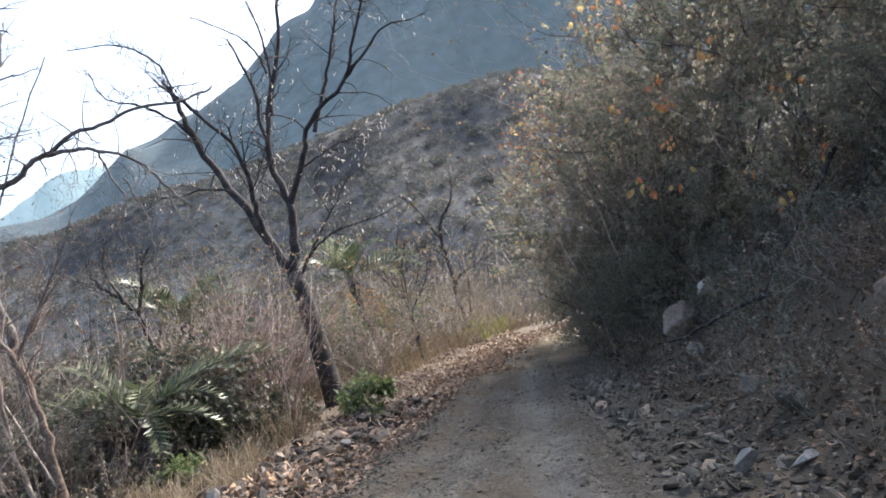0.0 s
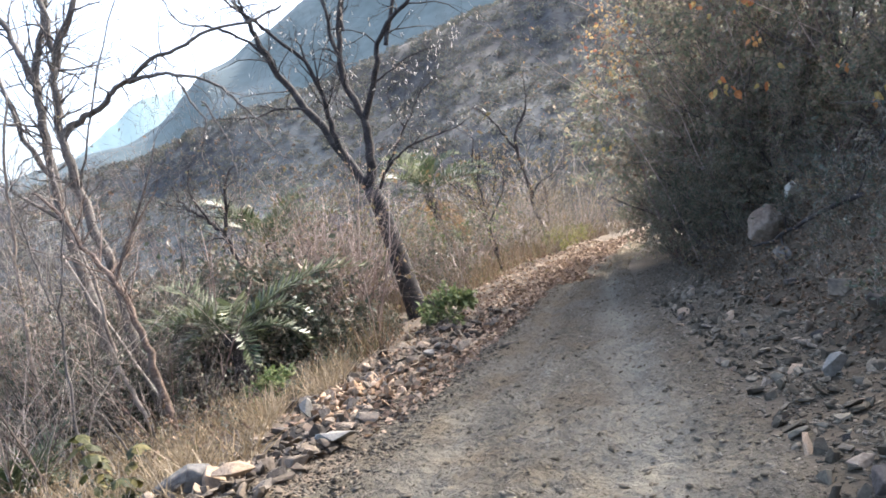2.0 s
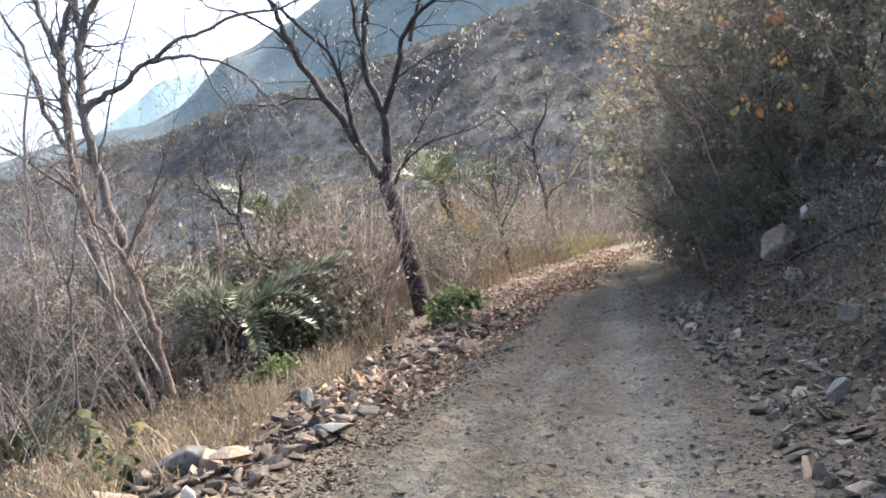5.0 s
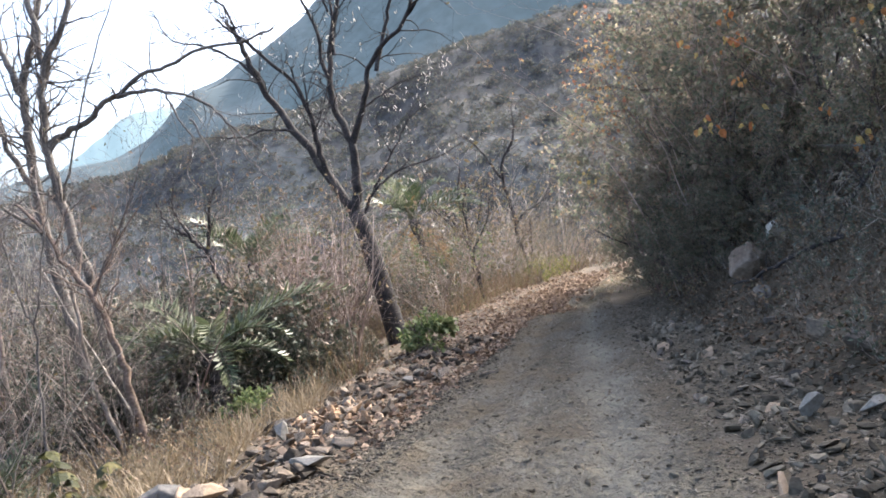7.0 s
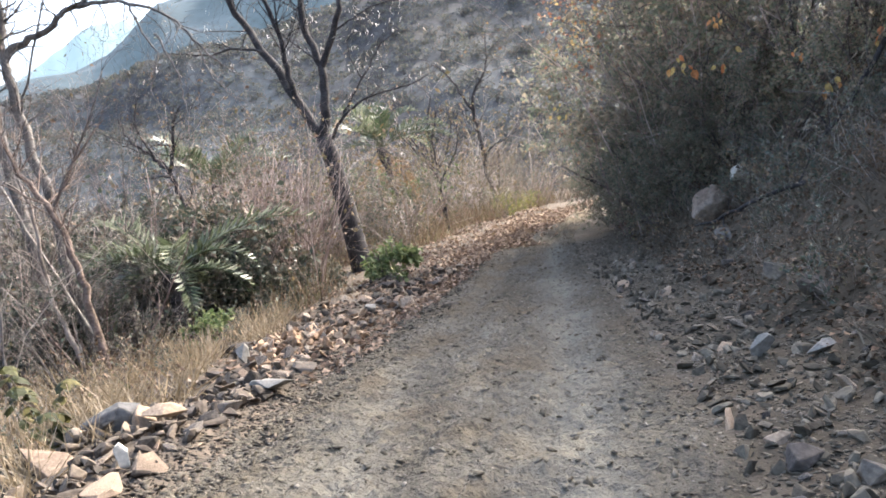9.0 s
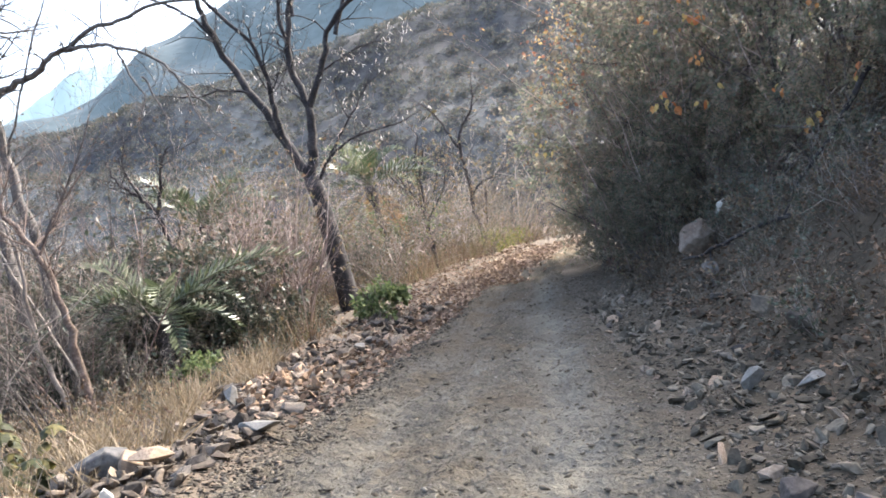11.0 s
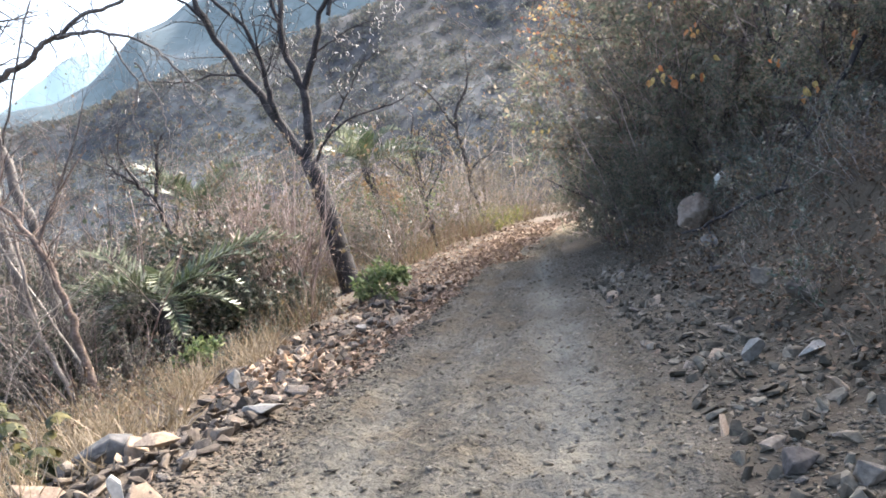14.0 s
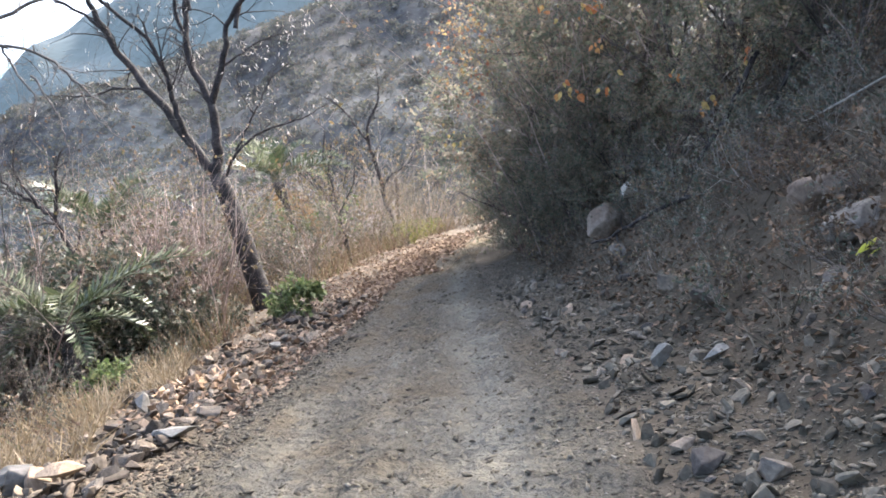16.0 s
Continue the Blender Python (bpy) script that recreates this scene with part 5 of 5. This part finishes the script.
chips("margin_shale", 8500, left_margin, 0.012, 0.06, M_SHALE, "dark shale chips between the road and the rubble", 13, lambda x, y: np.maximum(road_height(x, y), land(x, y)))

# ---------------------------------------------------------------- litter, grass and weeds
def litter(name, n, spot, size, material, label, seed):
    rs = np.random.RandomState(seed)
    x, y = spot(rs, n)
    base = np.stack([x, y, land(x, y) + 0.02 + 0.02 * rs.rand(n)], 1)
    way = unit(rs.randn(n, 3) * [1, 1, 0.35])
    side = unit(np.cross(way, rs.randn(n, 3) * [0.4, 0.4, 1]))
    ln = size * (0.5 + rs.rand(n))
    tagged(new(name, quads_mesh(name, leaf_quads(base, way, side, ln, ln * 0.6), material)), label, "litter", kind="stuff")


def far_verge(rs, n):
    y = 6 + 17.5 * rs.rand(n) ** 0.75
    return road_mid(y) - road_half(y) + 0.1 - np.abs(rs.randn(n)) * 0.8, y


def bank_all(rs, n):
    y = 2.6 + 13 * rs.rand(n)
    return road_mid(y) + road_half(y) + 0.8 + 5.0 * rs.rand(n), y


M_LITTER_TAN = mat("tan_litter", [(0.113, 0.075, 0.053), (0.172, 0.120, 0.084), (0.254, 0.187, 0.135)], (2.0, 30.0), 0.75, 0.0, rand="Island", translucent=0.2)
litter("leaf_litter", 7500, far_verge, 0.075, M_LITTER_TAN, "fallen brown leaves along the verge", 4)
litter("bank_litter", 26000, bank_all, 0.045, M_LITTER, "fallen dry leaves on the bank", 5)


def bend_litter(rs, n):
    y = 14.5 + 12 * rs.rand(n)
    return road_mid(y) - road_half(y) * (0.1 + 1.1 * rs.rand(n) ** 0.7) + 0.15 * rs.randn(n), y


litter("bend_litter", 5000, bend_litter, 0.10, M_LITTER_TAN, "fallen tan leaves at the outside of the bend", 15)


def grass(name, n, spot, h0, h1, material, label, seed, lean=0.5, width=0.006):
    rs = np.random.RandomState(seed)
    x, y = spot(rs, n)
    base = np.stack([x, y, land(x, y) - 0.02], 1)
    way = unit(np.stack([rs.randn(n) * lean, rs.randn(n) * lean, np.ones(n)], 1))
    side = unit(np.cross(way, rs.randn(n, 3)))
    h = (h0 + (h1 - h0) * rs.rand(n))[:, None]
    w = width * (0.6 + rs.rand(n))[:, None]
    bend = np.stack([rs.randn(n), rs.randn(n), -0.4 * np.ones(n)], 1) * h * 0.22
    tip = base + way * h + bend
    P = np.stack([base - side * w, base + side * w, tip + side * w * 0.3, tip - side * w * 0.3], 1)
    tagged(new(name, quads_mesh(name, P, material)), label, "grass", kind="stuff")


def clumped(x0, x1, y0, y1, tufts, spread, keep):
    def spot(rs, n):
        c = []
        while len(c) < tufts:
            p = (rs.uniform(x0, x1), rs.uniform(y0, y1))
            if keep(*p):
                c.append(p)
        c = np.array(c)[rs.randint(0, tufts, n)]
        return c[:, 0] + rs.randn(n) * spread, c[:, 1] + rs.randn(n) * spread
    return spot


grass("dry_grass", 7500, clumped(-7.0, -2.9, 3.6, 9.0, 150, 0.09, lambda x, y: off_left(x, y) > 1.15), 0.08, 0.46, M_GRASS, "pale dry grass on the downhill edge of the verge", 6)
grass("brown_grass", 15000, clumped(-7.5, 1.0, 9.5, 28.0, 420, 0.22, lambda x, y: off_left(x, y) > 1.0 and clear_trunk(x, y) and x > -0.40 * y), 0.2, 0.7, M_LEAF_DRY, "tall brown dry grass under the brush", 7, 0.3)
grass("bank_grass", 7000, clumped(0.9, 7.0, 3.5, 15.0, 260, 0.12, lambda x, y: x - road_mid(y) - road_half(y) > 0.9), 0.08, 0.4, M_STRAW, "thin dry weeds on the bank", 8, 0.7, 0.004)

WEEDS = [shrub_meshes(60 + i, 0.7, 7, 2, 0.9, 0.055, M_TWIG_DARK if i % 2 else M_TWIG, (M_LEAF_MIX, M_LITTER, M_LEAF_MIX, M_LEAF_DRY)[i], 0.9, (2, 3), 0.004, (1, 3), 0.3) for i in range(4)]
place("weed", WEEDS, spots(230, 1.2, 7.5, 3.4, 14.5, 0.35, 1.0, lambda x, y: 1.1 < x - road_mid(y) - road_half(y) < 6),
      "dry weed with thin stems and withered leaves on the bank", "weed", "weeds of the bank")
place("weed", WEEDS, spots(44, -6.5, -3.0, 4.8, 12.0, 0.45, 0.9, lambda x, y: off_left(x, y) > 1.3),
      "dry weed with thin stems at the edge of the verge", "weed", "weeds of the verge")

place("bank_shrub", BARE, spots(34, 2.2, 8.5, 5.5, 14.0, 0.35, 0.75, lambda x, y: 1.9 < x - road_mid(y) - road_half(y) < 7),
      "leafless tangled shrub on the bank", "shrub", "shrubs of the bank")
GREEN = [bush_meshes(90, 0.36, 0.36, 0.30, 850, 0.09, M_LEAF_GREEN)]
place("green_bush", GREEN, ((-2.55, 11.2, 1.0, 0.0),), "small bright green bush beside the forked tree", "bush", "", ("brushwood", "foliage"))
place("green_bush", [bush_meshes(91, 0.26, 0.3, 0.2, 700, 0.06, M_LEAF_GREEN)], ((-3.95, 8.2, 1.0, 0.0),), "low green plant in the dry brush", "bush", "", ("brushwood", "foliage"))


def broad_plant(x, y, h, n, size, m_leaf, label, seed, stems=3):
    """A few upright stems with large drooping leaves, each a part."""
    rng = random.Random(seed)
    ob = tagged(holder("broad_leaf_plant", x, y), label, "plant")
    for k in range(stems):
        st = Acc()
        a = rng.uniform(0, 6.28)
        pts = [Vector((math.cos(a) * 0.05 * i, math.sin(a) * 0.05 * i, h * (0.7 + 0.15 * k) * i / 4 - 0.03)) for i in range(5)]
        st.tube(pts, [0.006 - 0.001 * i for i in range(5)], 4)
        part("stem", st.mesh("stem", M_TWIG, True), ob)
        for j in range(n // stems):
            lf = Acc()
            d = rand_dir(rng)
            d = Vector((d.x, d.y, -0.55)).normalized()
            s = d.cross(Vector((0, 0, 1))).normalized()
            l = size * rng.uniform(0.7, 1.2)
            p = pts[rng.randint(1, 4)]
            up = s.cross(d) * 0.12 * l
            b = [p, p + d * l * 0.2 + s * l * 0.3, p + d * l * 0.55 + s * l * 0.36, p + d * l, p + d * l * 0.55 - s * l * 0.36, p + d * l * 0.2 - s * l * 0.3, p + d * l * 0.4 + up]
            lf.v += b
            lf.f += [(6, i, (i + 1) % 6) for i in range(6)]
            part("leaf", lf.mesh("leaf", m_leaf), ob)


M_LEAF_BROAD = mat("broad_dull_leaves", [(0.045, 0.05, 0.022), (0.08, 0.082, 0.032), (0.15, 0.13, 0.05)], (2.0, 30.0), 0.55, 0.0, rand="Object", translucent=0.4)
broad_plant(-4.05, 5.5, 0.66, 57, 0.16, M_LEAF_BROAD, "plant with broad drooping green leaves in dry grass", 1)
broad_plant(-3.72, 5.0, 0.48, 36, 0.14, M_LEAF_BROAD, "young plant with broad yellow-green leaves", 2)
M_LEAF_YELLOW = mat("yellow_leaves", [(0.40, 0.42, 0.04), (0.62, 0.52, 0.05)], (2.0, 30.0), 0.5, 0.0, rand="Object", translucent=0.4)
broad_plant(2.2, 4.4, 0.10, 4, 0.13, M_LEAF_YELLOW, "seedling with broad yellow-green leaves on the bank", 3, 1)


# ---------------------------------------------------------------- fallen wood
def fallen(name, pts, r0, r1, label, material, seed, twigs=4):
    rng = random.Random(seed)
    w, tips = Acc(), []
    limb(w, tips, rng, pts, r0, r1, twigs, 0.45, 6, 1)
    tagged(new(name, w.mesh(name, material, True)), label, "branch")


fallen("fallen_branch", ((1.40, 9.8, 0.52), (1.58, 9.4, 0.60), (1.83, 9.0, 0.75), (2.02, 8.7, 0.87), (2.25, 8.35, 0.96)), 0.012, 0.026, "dark fallen branch lying across the bank", M_BARK, 1)
fallen("fallen_branch", ((1.62, 9.3, 0.62), (1.60, 9.0, 0.45), (1.50, 8.7, 0.28), (1.42, 8.4, 0.14)), 0.009, 0.006, "thin dark twig hanging down the bank", M_BARK, 2, 2)
M_POLE = mat("pale_dead_wood", [(0.24, 0.22, 0.19), (0.36, 0.33, 0.29)], (4.0, 40.0), 0.8, 0.3, 40.0)
fallen("dead_pole", ((3.05, 7.2, 1.52), (3.65, 6.7, 1.80), (4.05, 6.3, 2.12), (4.25, 6.1, 2.22), (4.62, 5.8, 2.46)), 0.009, 0.015, "long pale dead branch leaning on the bank", M_POLE, 3, 1)
fallen("dead_pole", ((3.05, 6.0, 1.2), (3.3, 5.7, 1.5), (3.5, 5.6, 1.85)), 0.007, 0.014, "grey dead stick leaning among weeds", M_BARK, 4, 1)
fallen("dead_pole", ((3.5, 9.0, 1.75), (3.75, 8.8, 2.3), (4.1, 8.6, 3.0), (4.5, 8.5, 3.6)), 0.02, 0.035, "dark leaning dead stem among bank bushes", M_BARK, 5, 5)
fallen("dead_pole", ((2.6, 9.3, 1.2), (2.95, 9.0, 1.7), (3.3, 8.8, 2.3)), 0.016, 0.03, "dark leaning dead stem among bank bushes", M_BARK, 6, 4)

# ---------------------------------------------------------------- coloured leaves on the bank bushes
def coloured_twig(x, y, z, n, size, spread, seed, name="autumn_twig"):
    """A thin twig with a few large drooping leaves in autumn colours."""
    rng = random.Random(seed)
    ob = tagged(new(name), "thin twig with orange and yellow autumn leaves", "twig", "autumn twigs")
    ob.location = (x, y, z)
    tw = Acc()
    pts = [Vector((0.35, 0.3, 0.25)), Vector((0.15, 0.1, 0.12)), Vector((0, 0, 0)), Vector((-spread, -0.05, -spread * 0.8))]
    tw.tube(pts, [0.006, 0.005, 0.004, 0.002], 4)
    part("stalk", tw.mesh("stalk", M_TWIG, True), ob)
    for k in range(n + n // 2 + 1):
        lf = Acc()
        p = pts[2].lerp(pts[3], rng.random()) + rand_dir(rng) * spread * 0.6
        d = Vector((rng.gauss(0, 0.35), rng.gauss(0, 0.35), -1)).normalized()
        s = d.cross(rand_dir(rng)).normalized()
        l = size * rng.uniform(0.5, 1.0)
        up = s.cross(d) * 0.15 * l
        lf.v += [p, p + d * l * 0.15 + s * l * 0.32, p + d * l * 0.5 + s * l * 0.36, p + d * l, p + d * l * 0.5 - s * l * 0.36, p + d * l * 0.15 - s * l * 0.32, p + d * l * 0.4 + up]
        lf.f += [(6, i, (i + 1) % 6) for i in range(6)]
        part("leaf", lf.mesh("leaf", M_LEAF_ORANGE), ob)


for k, (x, y, z, n, size, spread) in enumerate((
        (2.2, 11.3, 3.55, 6, 0.15, 0.2), (2.2, 11.3, 3.95, 4, 0.14, 0.22), (1.75, 10.9, 2.45, 2, 0.15, 0.15), (1.55, 10.9, 2.55, 2, 0.13, 0.12),
        (1.72, 11.4, 3.65, 5, 0.13, 0.25), (2.1, 10.4, 2.5, 3, 0.13, 0.2), (2.62, 9.4, 2.3, 2, 0.12, 0.1), (2.05, 10.4, 2.95, 3, 0.14, 0.15),
        (2.85, 10.9, 4.15, 4, 0.15, 0.2), (1.9, 12.6, 5.3, 7, 0.15, 0.4), (1.65, 13.2, 5.6, 9, 0.14, 0.5), (3.3, 8.9, 2.35, 2, 0.12, 0.12),
        (2.9, 9.3, 1.95, 4, 0.12, 0.15), (4.05, 6.7, 1.35, 1, 0.13, 0.05), (0.15, 13.1, 2.3, 4, 0.09, 0.18), (3.2, 9.4, 3.2, 3, 0.12, 0.2))):
    coloured_twig(x, y, z, n, size, spread, 200 + k)


def rim_leaves(n, seed):
    rs = np.random.RandomState(seed)
    c = np.array([(0.3, 13.1, 3.5), (0.45, 13.1, 3.1), (0.6, 13.0, 3.8), (0.45, 13.2, 4.3)])
    base = c[rs.randint(0, len(c), n)] + rs.randn(n, 3) * [0.22, 0.2, 0.3]
    way = unit(rs.randn(n, 3) + [0, 0, -0.6])
    side = unit(np.cross(way, rs.randn(n, 3)))
    ln = 0.075 * (0.6 + 0.7 * rs.rand(n))
    tagged(new("rusty_foliage", quads_mesh("rusty_foliage", leaf_quads(base, way, side, ln, ln * 0.7), M_LEAF_RUST)), "small rusty leaves at the edge of the bank bush", "leaves", kind="stuff")


rim_leaves(260, 12)

# ---------------------------------------------------------------- scrub and woods on the far slopes
def clumps(n, r0, r1, a0, a1, size, per, seed, flat=0.7, grain=0.3):
    """Low leafless crowns crowded over the slopes, each a cloud of small ragged pieces."""
    rs = np.random.RandomState(seed)
    r, az = np.sqrt(rs.uniform(r0 ** 2, r1 ** 2, n)), np.radians(rs.uniform(a0, a1, n))
    x, y = r * np.sin(az), r * np.cos(az)
    s = size * (0.45 + 1.1 * rs.rand(n) ** 2)
    idx = np.repeat(np.arange(n), per)
    m = len(idx)
    d = unit(rs.randn(m, 3) + [0, 0, 0.6])
    base = np.stack([x, y, land(x, y)], 1)[idx] + d * s[idx][:, None] * [0.9, 0.9, flat] * (0.6 + 0.4 * rs.rand(m, 1))
    way = unit(d + rs.randn(m, 3) * 0.5)
    side = unit(np.cross(way, rs.randn(m, 3)))
    ln = grain * s[idx] * (0.6 + 0.8 * rs.rand(m))
    return leaf_quads(base - way * ln[:, None] * 0.5, way, side, ln, ln * 0.8)


tagged(new("hill_scrub", quads_mesh("hill_scrub", clumps(8500, 100, 266, -46, 8, 1.5, 34, 1, 0.85, 0.29), M_SCRUB_HAZED)), "dry grey-brown scrub covering the far slope", "scrub", kind="stuff")
tagged(new("valley_scrub", quads_mesh("valley_scrub", clumps(3000, 40, 135, -50, 8, 1.2, 40, 2, 0.9, 0.24), M_VALLEY_SHADED)), "dense dry brush in the valley below", "scrub", kind="stuff")
